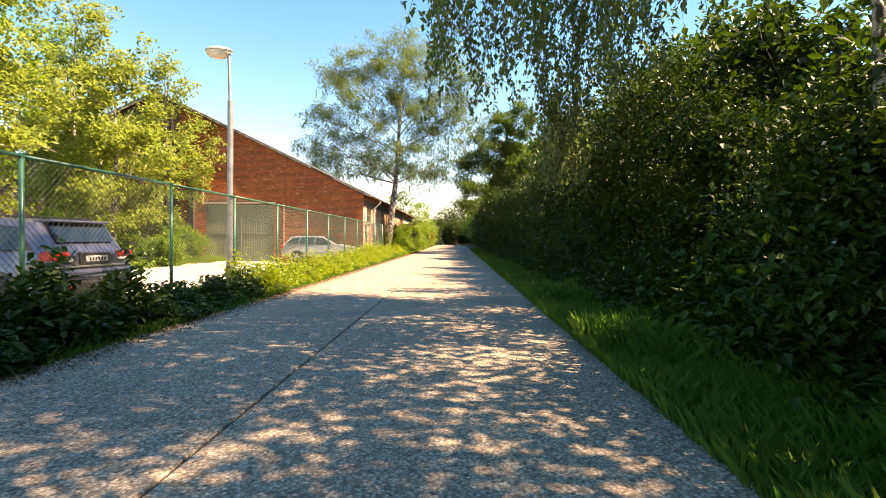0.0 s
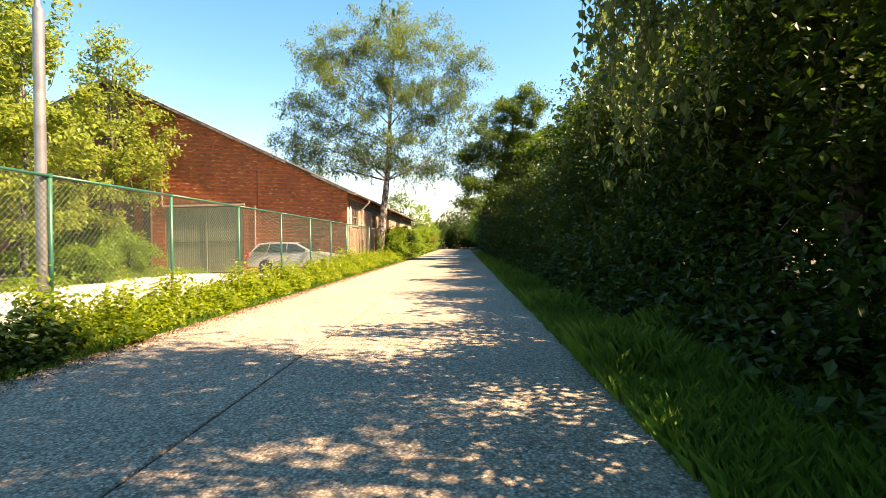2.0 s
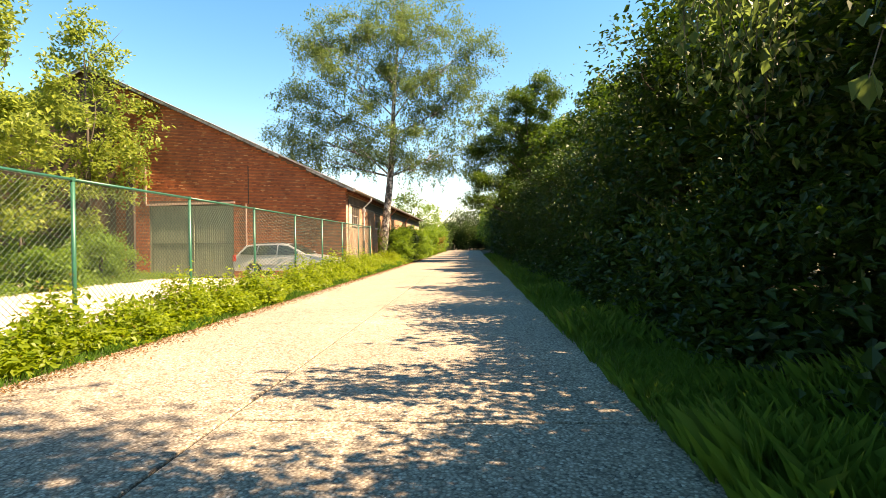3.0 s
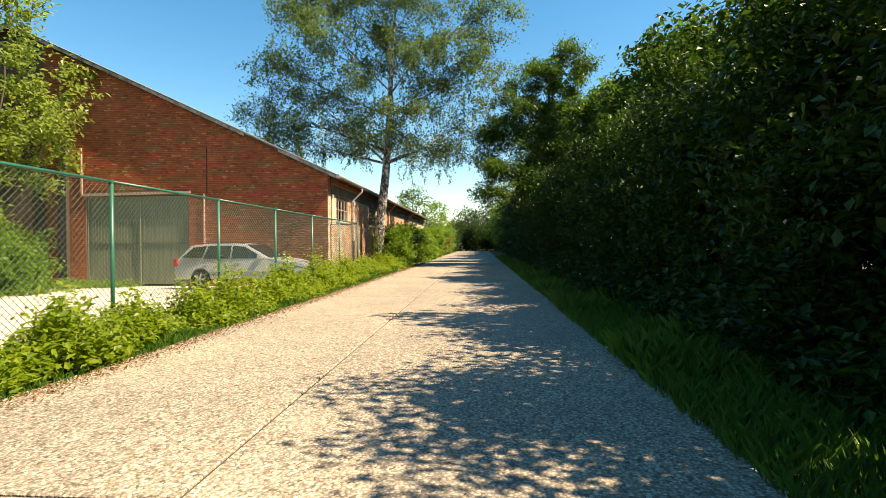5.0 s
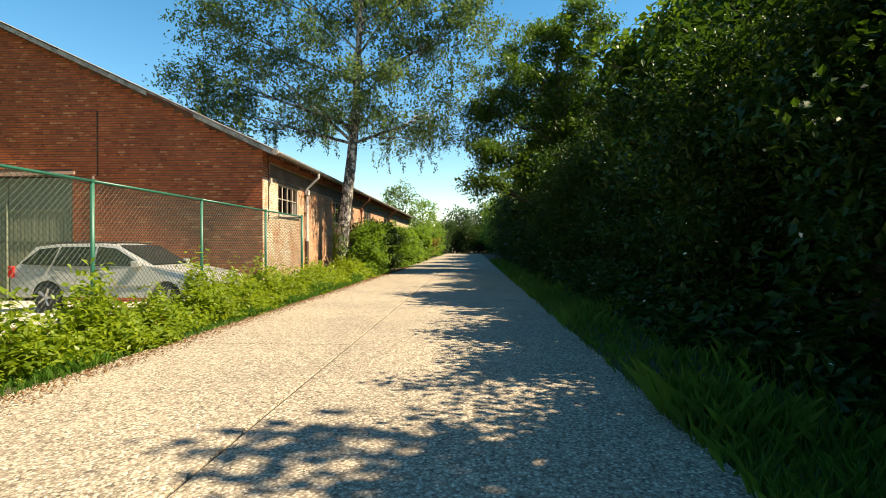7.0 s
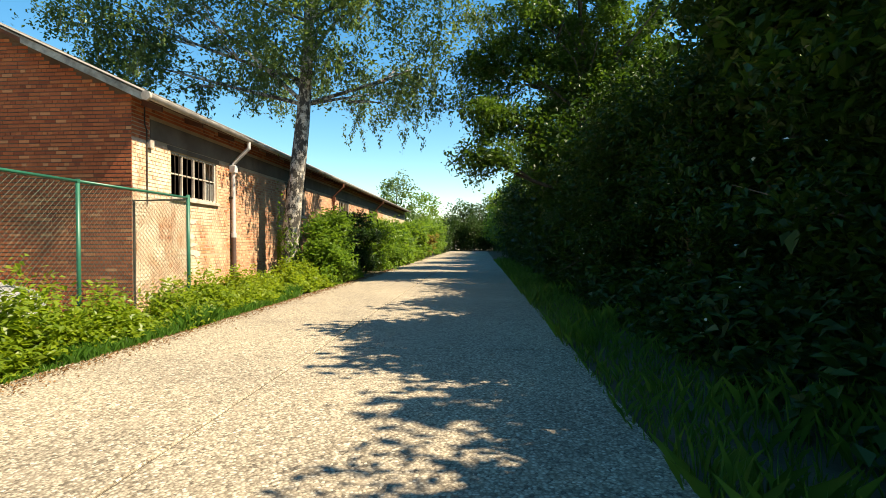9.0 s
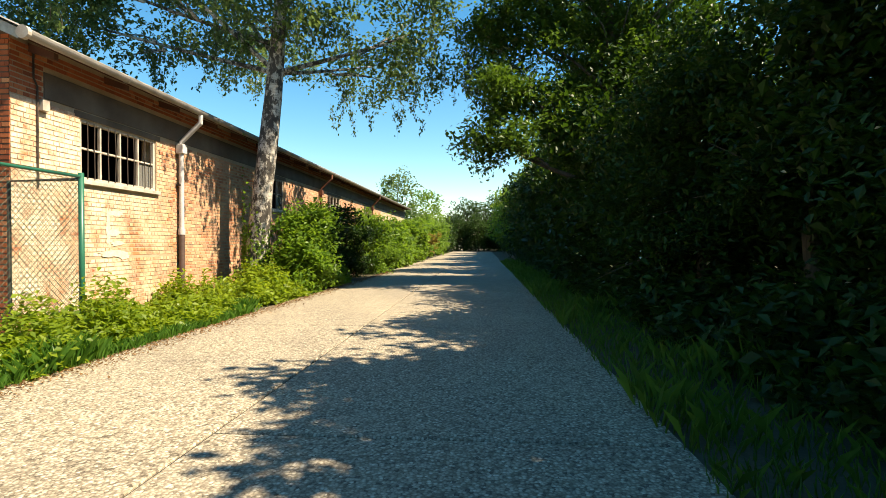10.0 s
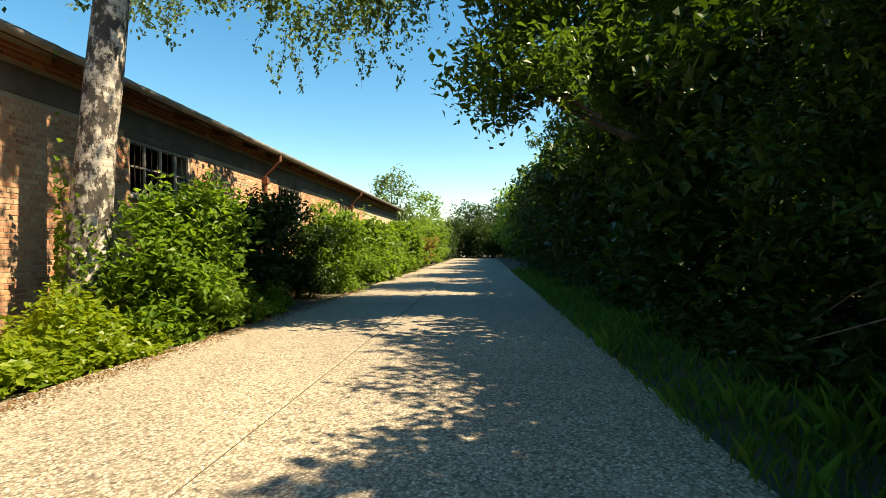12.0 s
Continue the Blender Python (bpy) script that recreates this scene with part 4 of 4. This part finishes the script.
# the birches that hang over the road
# The lobe at z 12 is unseen, added to shade fence and weeds.
lob = [(0, 0, 8.2, 2.6, 2.8, 1.9), (-2.6, 1.4, 6.5, 2.2, 2.0, 1.3), (-2.2, -2.2, 6.6, 2.4, 2.2, 1.4), (-0.4, -1.6, 6.0, 1.8, 2.2, 1.0), (-1.0, -3.0, 9.2, 2.6, 2.8, 1.2), (0.8, 1.2, 10.0, 2.4, 2.4, 1.2), (-0.6, -0.4, 12.0, 2.7, 2.8, 1.3)]
birch = tree("weeping_birch", (5.3, 6.6, 0.3), 13.0, lob, LEAF_BIRCH, BARK_BIRCH, "birch with long hanging twigs over a road", "tree", 0.09, 2750, 14, 0.22, 0.12, lean=(-0.6, 0), sprays=90, group="birches over the road")
# Second birch, out of view, added to dapple the road with shade.
lob = [(1.2, 0, 7.2, 2.4, 2.4, 1.5), (-1.6, -1.2, 6.2, 2.3, 2.2, 1.2), (1.0, -3.6, 6.6, 2.6, 2.6, 1.6), (0.3, 1.4, 5.9, 1.8, 2.0, 0.9), (-2.6, -3.6, 5.8, 2.0, 2.2, 1.0), (0.2, -1.6, 9.2, 2.6, 2.6, 1.2), (-0.4, 2.2, 8.6, 2.2, 2.0, 1.1), (-0.6, 1.4, 11.8, 2.7, 2.8, 1.3)]
tree("weeping_birch", (5.4, 0.6, 0.3), 12.5, lob, LEAF_BIRCH, BARK_BIRCH, "birch with long hanging twigs over a road", "tree", 0.09, 3600, 14, 0.22, 0.12, lean=(-0.5, 0), sprays=90, group="birches over the road")
origins = [(RNG.uniform(-5.8, -2.2), RNG.uniform(-1.4, 2.9), RNG.uniform(4.3, 5.6)) for _ in range(190)] + [(RNG.uniform(-3.9, -3.1), RNG.uniform(1.9, 3.0), RNG.uniform(3.0, 4.4)) for _ in range(40)] + [(RNG.uniform(-3.4, -2.6), RNG.uniform(4.2, 5.2), RNG.uniform(3.2, 4.6)) for _ in range(36)]
weeping(birch, origins, 1.5, 0.09, LEAF_BIRCH, gap=0.03)

# the birch by the hall
lob = [(0.5, 0, 9.0, 2.8, 2.8, 2.8), (-3.0, 0.3, 8.0, 2.5, 2.6, 2.1), (3.0, 0.8, 9.0, 2.2, 2.1, 1.7), (0.2, 0.2, 13.6, 2.7, 2.7, 2.9), (-2.3, -0.6, 11.6, 2.6, 2.6, 2.2), (3.6, 0.2, 11.6, 2.4, 2.4, 2.1), (-4.0, -0.4, 6.4, 1.7, 1.9, 0.9), (0.8, -0.5, 6.6, 1.6, 1.6, 0.8), (1.2, 0.5, 16.4, 1.7, 1.7, 1.6), (-5.2, 0, 8.2, 1.5, 1.6, 1.1), (1.9, 4.0, 6.6, 1.9, 2.0, 1.0), (3.4, 2.4, 7.0, 1.6, 1.8, 1.0), (-1.6, 3.6, 8.0, 2.2, 2.2, 1.6), (4.6, 0.4, 10.0, 1.5, 1.5, 1.2), (-1.8, 0, 14.4, 2.1, 2.2, 1.8), (3.0, 0, 14.2, 2.2, 2.2, 1.9), (1.0, 0.4, 11.0, 2.4, 2.4, 2.0), (-4.6, 0.2, 10.2, 1.9, 2.0, 1.5), (5.2, 0.6, 12.8, 1.6, 1.7, 1.5), (-3.6, -0.2, 13.2, 1.8, 1.9, 1.5)]
lob = [(q[0] * 1.08, *q[1:3], q[3] * 1.1, q[4] * 1.05, q[5]) for q in lob]
birch = tree("birch", (-5.22, 38.4, -0.1), 17.5, lob, LEAF_BIRCH, BARK_BIRCH, "tall birch with pale peeling trunk beside a brick hall", "tree", 0.25, 4900, 16, 0.18, 0.135, lean=(1.2, 0.2), sprays=24, first=0.36, thick=0.30, bend=((0, 0.6, 1.3, 3.0, 4.4, 6.9, 8.3, 12.0, 15.0), (-0.06, -0.02, 0.04, 0.22, 0.40, 0.62, 0.66, 0.85, 1.2)))
origins = [tuple(p) for q in lob for c0 in blob(7, (q[0], q[1], q[2] - q[5] * 0.3), (q[3], q[4], q[5] * 0.6), 0.75) for p in c0 + RNG.normal(0, 0.28, (4, 3))]
weeping(birch, origins, 0.85, 0.10, LEAF_BIRCH, gap=0.022)
k = 1700
a, zz = RNG.uniform(0, 2 * np.pi, k), np.abs(RNG.normal(0, 0.95, k))
quads("ivy", leaves(np.stack([(0.27 + RNG.random(k) * 0.06) * np.cos(a), (0.27 + RNG.random(k) * 0.06) * np.sin(a), zz + 0.1], 1), 0.085, 0.85, 0.6), LEAF_BRIGHT, birch, "ivy climbing the trunk")

# trees beyond the yard
for x, y, h, mat, bark in ((-17.2, 29.6, 12.5, LEAF_YELLOW, BARK), (-15.4, 22.5, 10.5, LEAF_YELLOW, BARK_BIRCH), (-19.5, 25.5, 14.5, LEAF_YELLOW, BARK_BIRCH), (-16.5, 17.0, 12.5, LEAF_YELLOW, BARK_BIRCH), (-20.5, 20.5, 15, LEAF_BRIGHT, BARK), (-17.5, 11.5, 12.5, LEAF_YELLOW, BARK_BIRCH), (-23, 28, 14, LEAF_BRIGHT, BARK), (-19, 5.5, 12, LEAF_BRIGHT, BARK), (-22, 14, 15, LEAF_YELLOW, BARK)):
    lob = [(0, 0, h * 0.68, 2.6, 2.6, h * 0.24), (1.4, -0.5, h * 0.46, 2.3, 2.2, h * 0.18), (-1.5, 0.6, h * 0.50, 2.3, 2.3, h * 0.18), (0.2, 0.3, h * 0.86, 1.6, 1.6, h * 0.13), (0.5, -0.8, h * 0.28, 2.2, 2.1, h * 0.12)]
    tree("yard_tree", (x, y, -0.3), h, lob, mat, bark, "sunlit yellow-green tree beyond a yard", "tree", 0.13, 700, 16, 0.19, 0.21, group="trees beyond the yard", sprays=15)
for x, y, rx, h in ((-14.6, 27.0, 1.5, 2.0), (-14.0, 23.5, 1.4, 1.5), (-16.8, 28.5, 1.6, 2.6), (-15.5, 19.5, 1.6, 2.0), (-15.8, 15.5, 1.6, 2.2), (-17.6, 30.8, 1.0, 2.4), (-16.5, 10.5, 1.7, 2.4), (-16.5, 6, 1.7, 2.4), (-18.5, 23, 2.2, 3.2), (-18.5, 17, 2.2, 3.2), (-19, 28, 2.0, 3.4), (-19, 11, 2.2, 3.2)):
    shrub((x, y, -0.35), (rx, rx, h), LEAF_BRIGHT, 150, 0.16, "bright green bush at the edge of a yard", group="bushes of the yard", name="bush", core=200, tuft=0.14, sprays=10)

# the hedge along the left, beyond the birch
# Dark leaf at y 42.6 and 44.6 puts the tall tree's shade into colour.
for x, y, rx, ry, h, mat in ((-4.3, 39.1, 0.9, 0.95, 2.2, LEAF_BRIGHT), (-4.75, 42.6, 1.05, 1.2, 2.5, LEAF_HEDGE), (-4.65, 44.6, 1.15, 1.3, 2.6, LEAF_HEDGE), (-4.55, 46.6, 1.15, 1.3, 2.5, LEAF_BRIGHT), (-4.6, 48.8, 1.2, 1.5, 2.4, LEAF_BRIGHT), (-4.6, 51.2, 1.2, 1.5, 2.4, LEAF_BRIGHT), (-4.6, 53.8, 1.2, 1.6, 2.4, LEAF_BRIGHT), (-4.5, 56.4, 1.2, 1.6, 2.6, LEAF_BRIGHT), (-4.4, 59.2, 1.3, 1.7, 2.8, LEAF_BRIGHT), (-4.3, 62.2, 1.4, 1.8, 3.2, LEAF_RUST), (-4.2, 65.4, 1.5, 1.9, 3.4, LEAF_BRIGHT), (-4.2, 69, 1.7, 2.1, 3.6, LEAF_BRIGHT), (-4.2, 73, 1.7, 2.2, 3.8, LEAF_BRIGHT), (-4.4, 77.5, 1.8, 2.4, 4, LEAF_BRIGHT), (-4.4, 82, 1.8, 2.4, 4, LEAF_HEDGE), (-4.4, 87, 1.8, 2.6, 4, LEAF_HEDGE)):
    shrub((x, y, -0.1), (rx, ry, h), mat, 560 if y < 41 else 340 if y < 60 else 130, 0.12 if y < 50 else 0.20, "leafy roadside bush in front of a brick hall", group="bushes along the hall", name="roadside_bush", core=400, tuft=0.12, sprays=14)

# the far end of the road
for x, y, h, mat in ((-9.5, 84, 9.5, LEAF_BIRCH), (-7, 90, 8, LEAF_BRIGHT), (-13, 92, 8.5, LEAF_BRIGHT), (0.5, 100, 8, LEAF_HEDGE), (4.2, 74, 8, LEAF_BRIGHT), (4.6, 82, 8, LEAF_BRIGHT), (5.0, 67, 8, LEAF_BRIGHT), (-17, 88, 8.5, LEAF_BRIGHT), (7, 94, 10, LEAF_BRIGHT), (-2.5, 102, 8, LEAF_HEDGE), (-21, 92, 9, LEAF_BRIGHT), (3, 104, 9, LEAF_HEDGE)):
    lob = [(0, 0, h * 0.66, 2.4, 2.4, h * 0.32), (-1.1, 0.2, h * 0.4, 2.2, 2.2, h * 0.3), (1.1, -0.4, h * 0.32, 2.2, 2.2, h * 0.28)]
    tree("far_tree", (x, y, -0.1), h, lob, mat, BARK, "distant leafy tree closing the end of a road", "tree", 0.16, 200, 20, 0.36, 0.38, group="trees at the end of the road", core=200)


# Added row hiding the far trunks; its dark leaf stands for a shaded end.
for k in range(8):
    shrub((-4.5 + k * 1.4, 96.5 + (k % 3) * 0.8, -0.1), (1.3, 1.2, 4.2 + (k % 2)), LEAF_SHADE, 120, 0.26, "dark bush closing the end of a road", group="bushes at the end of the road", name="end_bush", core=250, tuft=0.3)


# filler between the hedge and the trees behind it, added to darken a bright gap
for k in range(10):
    shrub((5.75 + 0.3 * math.sin(k * 2.1), 24.0 + 2.1 * k, 0.25), (1.1, 1.4, 3.0), LEAF_SHADE, 110, 0.16, "added dark shrub closing a bright gap in a roadside hedge", group="undergrowth of the hedge", name="filler_shrub", core=500, tuft=0.22)


# ---- low plants ----
def weeds(name, x0, x1, y0, y1, z_of, count, high, size, material, label):
    """Upright leafy stems in a strip; stems and leaves that nobody could count."""
    x, yy = RNG.uniform(x0, x1, count), RNG.uniform(y0, y1, count)
    if x1 < 0:
        x = x + 0.10 * np.sin(1.9 * yy) + 0.07 * np.sin(4.7 * yy + 1)
    h = high * (0.45 + 0.65 * RNG.random(count)) * (0.78 + 0.3 * np.sin(yy * 1.7) * np.cos(yy * 0.6 + x * 2) + 0.28 * np.sin(yy * 5.1 + x * 3)) * np.clip((np.abs(x - x0) + 0.25) / 0.5, 0.4, 1) * np.clip((np.abs(x1 - x) + 0.12) / 0.45, 0.35, 1)
    per = 14
    f = RNG.random((count, per)) ** 0.7
    c = np.stack([x[:, None] + RNG.normal(0, 0.07, (count, per)), yy[:, None] + RNG.normal(0, 0.07, (count, per)), np.array([z_of(a, b2) for a, b2 in zip(x, yy)])[:, None] + h[:, None] * f], 2).reshape(-1, 3)
    ob = quads(name, leaves(c, size, 0.62, 0.15), material, None, label)
    return tagged(ob, label, "plants", kind="stuff")


# Up to y 10.2 the dark leaf colour carries the birches' shade.
weeds("roadside_weeds", -5.0, -3.85, -6, 6.8, lie, 2600, 0.95, 0.12, LEAF_HEDGE, "waist-high weeds along a fence, shade in their dark green")
weeds("roadside_weeds", -5.0, -3.85, 6.8, 10.2, lie, 900, 0.55, 0.11, LEAF_SHADE, "knee-high weeds along a fence, shade in their dark green")
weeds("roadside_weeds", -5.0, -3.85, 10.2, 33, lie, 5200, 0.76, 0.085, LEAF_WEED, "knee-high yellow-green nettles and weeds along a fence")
weeds("roadside_weeds", -4.95, -4.0, 23.5, 30.2, lie, 800, 1.0, 0.085, LEAF_WEED, "waist-high nettles along a fence")
weeds("wall_weeds", -5.9, -3.9, 32.5, 36.4, lie, 1100, 0.5, 0.09, LEAF_WEED, "low weeds growing against a brick wall")
weeds("wall_weeds", -5.9, -3.85, 35.4, 42.5, lie, 2600, 0.8, 0.10, LEAF_WEED, "knee-high weeds growing against a brick wall")
weeds("dry_stalks", -4.95, -4.0, 11, 31, lie, 330, 1.0, 0.045, LEAF_RUST, "dry brown seed heads among roadside weeds")
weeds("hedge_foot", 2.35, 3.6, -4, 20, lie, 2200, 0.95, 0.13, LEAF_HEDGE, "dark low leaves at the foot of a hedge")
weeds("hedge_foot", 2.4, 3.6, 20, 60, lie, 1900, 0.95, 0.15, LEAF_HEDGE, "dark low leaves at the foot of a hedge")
weeds("yard_weeds", -15.5, -13.2, 4, 32, lie, 1500, 0.4, 0.10, LEAF_BRIGHT, "low bright weeds at the edge of a yard")


def grass(name, x0, x1, y0, y1, count, high, label, wide=1.0):
    x, yy = RNG.uniform(x0, x1, count), RNG.uniform(y0, y1, count)
    tuft = 0.55 + 0.6 * np.clip(np.sin(yy * 2.3 + x) * np.sin(yy * 0.8 + 2 * x), 0, 1)
    h = high * RNG.uniform(0.35, 1.2, count) * tuft
    a, w = RNG.uniform(0, 2 * np.pi, count), RNG.uniform(0.002, 0.005, count) * wide
    bend = RNG.uniform(0.15, 0.8, count) * h
    z = np.array([lie(p, q) for p, q in zip(x, yy)]) - 0.01
    base = np.stack([x, yy, z], 1)
    side = np.stack([-np.sin(a), np.cos(a), 0 * a], 1) * w[:, None]
    mid = base + np.stack([np.cos(a) * bend * 0.35, np.sin(a) * bend * 0.35, h * 0.65], 1)
    tip = base + np.stack([np.cos(a) * bend, np.sin(a) * bend, h], 1)
    co = np.stack([base - side, base + side, mid + side * 0.8, tip], 1), np.stack([base - side, mid + side * 0.8, tip, mid - side * 0.8], 1)
    ob = quads(name, np.concatenate(co).reshape(-1, 3), GRASS, None, label)
    return tagged(ob, label, "grass", kind="stuff")


grass("verge_grass", 1.42, 2.9, 0, 12, 48000, 0.36, "long green grass along the edge of a shaded road", 0.45)
grass("verge_grass", 1.42, 3.0, 12, 22, 16000, 0.32, "long green grass along the edge of a shaded road")
grass("verge_grass", 1.42, 3.0, 22, 58, 15000, 0.30, "long green grass along the edge of a shaded road")
grass("wall_grass", -4.35, -3.66, 28.5, 35, 8000, 0.26, "bright grass between weeds and a road")
grass("wall_grass", -4.1, -3.65, -5, 29, 12000, 0.16, "short grass between weeds and a road")

# a few pale blossoms in the hedge
k = 170
c = np.stack([RNG.uniform(2.2, 2.6, k), RNG.uniform(2, 45, k), RNG.uniform(0.35, 2.6, k)], 1)
tagged(quads("hedge_blossom", leaves(c, 0.035, 0.9, 0.2), plain("white_petal", (0.55, 0.55, 0.48), (0.75, 0.75, 0.68), 9.0, 0.7), None), "small white blossoms scattered in a hedge", "blossom", kind="stuff")

# fallen leaves along the left edge of the road
k = 16000
c = np.stack([ROAD_L + 0.05 + np.abs(RNG.normal(0, 0.17, k)), RNG.uniform(-5, 48, k), np.full(k, 0.012)], 1)
tagged(quads("leaf_litter", leaves(c, 0.03, 0.6, 0.0), LITTER, None), "dry brown leaf litter along a road edge", "leaf litter", kind="stuff")

# ---- bricks, last ----
SIDE_HOLES = [(a - 0.01, c + 0.01, z0 - 0.075, z1 + 0.11) for a, c, z0, z1 in WINDOWS] + [(GABLE_Y + 0.54, END_Y, 3.315, 3.71)]
near = courses(34.05, 36.45, 0.98, 2.12)
keep, rest = near[:300], near[300:]
shapes = {}
side = [ob for ob in hall.children if ob.name.startswith("side_wall")][0]
for a, c, z0, z1 in keep:
    w = round(c - a, 3)
    if w not in shapes:
        q = brick_faces([(-w / 2, w / 2, -(z1 - z0) / 2, (z1 - z0) / 2)], 0.0, "x", 1)
        me = bpy.data.meshes.new("brick")
        me.from_pydata([tuple(v) for v in q], [], [tuple(range(i, i + 4)) for i in range(0, len(q), 4)])
        me.materials.append(BRICK_PALE)
        me.update()
        shapes[w] = me
    ob = new("brick", shapes[w])
    ob.location = (WALL_X + 0.001, (a + c) / 2, (z0 + z1) / 2)
    ob.parent = side
holes = SIDE_HOLES + [(34.05 - 0.001, 36.45 + 0.001, 0.98, keep[-1][3] + 0.006)]
rest = courses(GABLE_Y + 0.012, 58.0, -0.1, 4.06, holes)
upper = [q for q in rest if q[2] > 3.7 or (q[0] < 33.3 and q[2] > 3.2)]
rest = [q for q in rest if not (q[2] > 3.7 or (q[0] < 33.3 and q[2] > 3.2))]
welded("bricks", brick_faces(rest, WALL_X, "x", 1), BRICK_PALE, side, "weathered pale orange bricks")
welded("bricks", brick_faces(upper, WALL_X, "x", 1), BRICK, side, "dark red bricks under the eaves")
gable = [ob for ob in hall.children if ob.name.startswith("gable_wall")][0]
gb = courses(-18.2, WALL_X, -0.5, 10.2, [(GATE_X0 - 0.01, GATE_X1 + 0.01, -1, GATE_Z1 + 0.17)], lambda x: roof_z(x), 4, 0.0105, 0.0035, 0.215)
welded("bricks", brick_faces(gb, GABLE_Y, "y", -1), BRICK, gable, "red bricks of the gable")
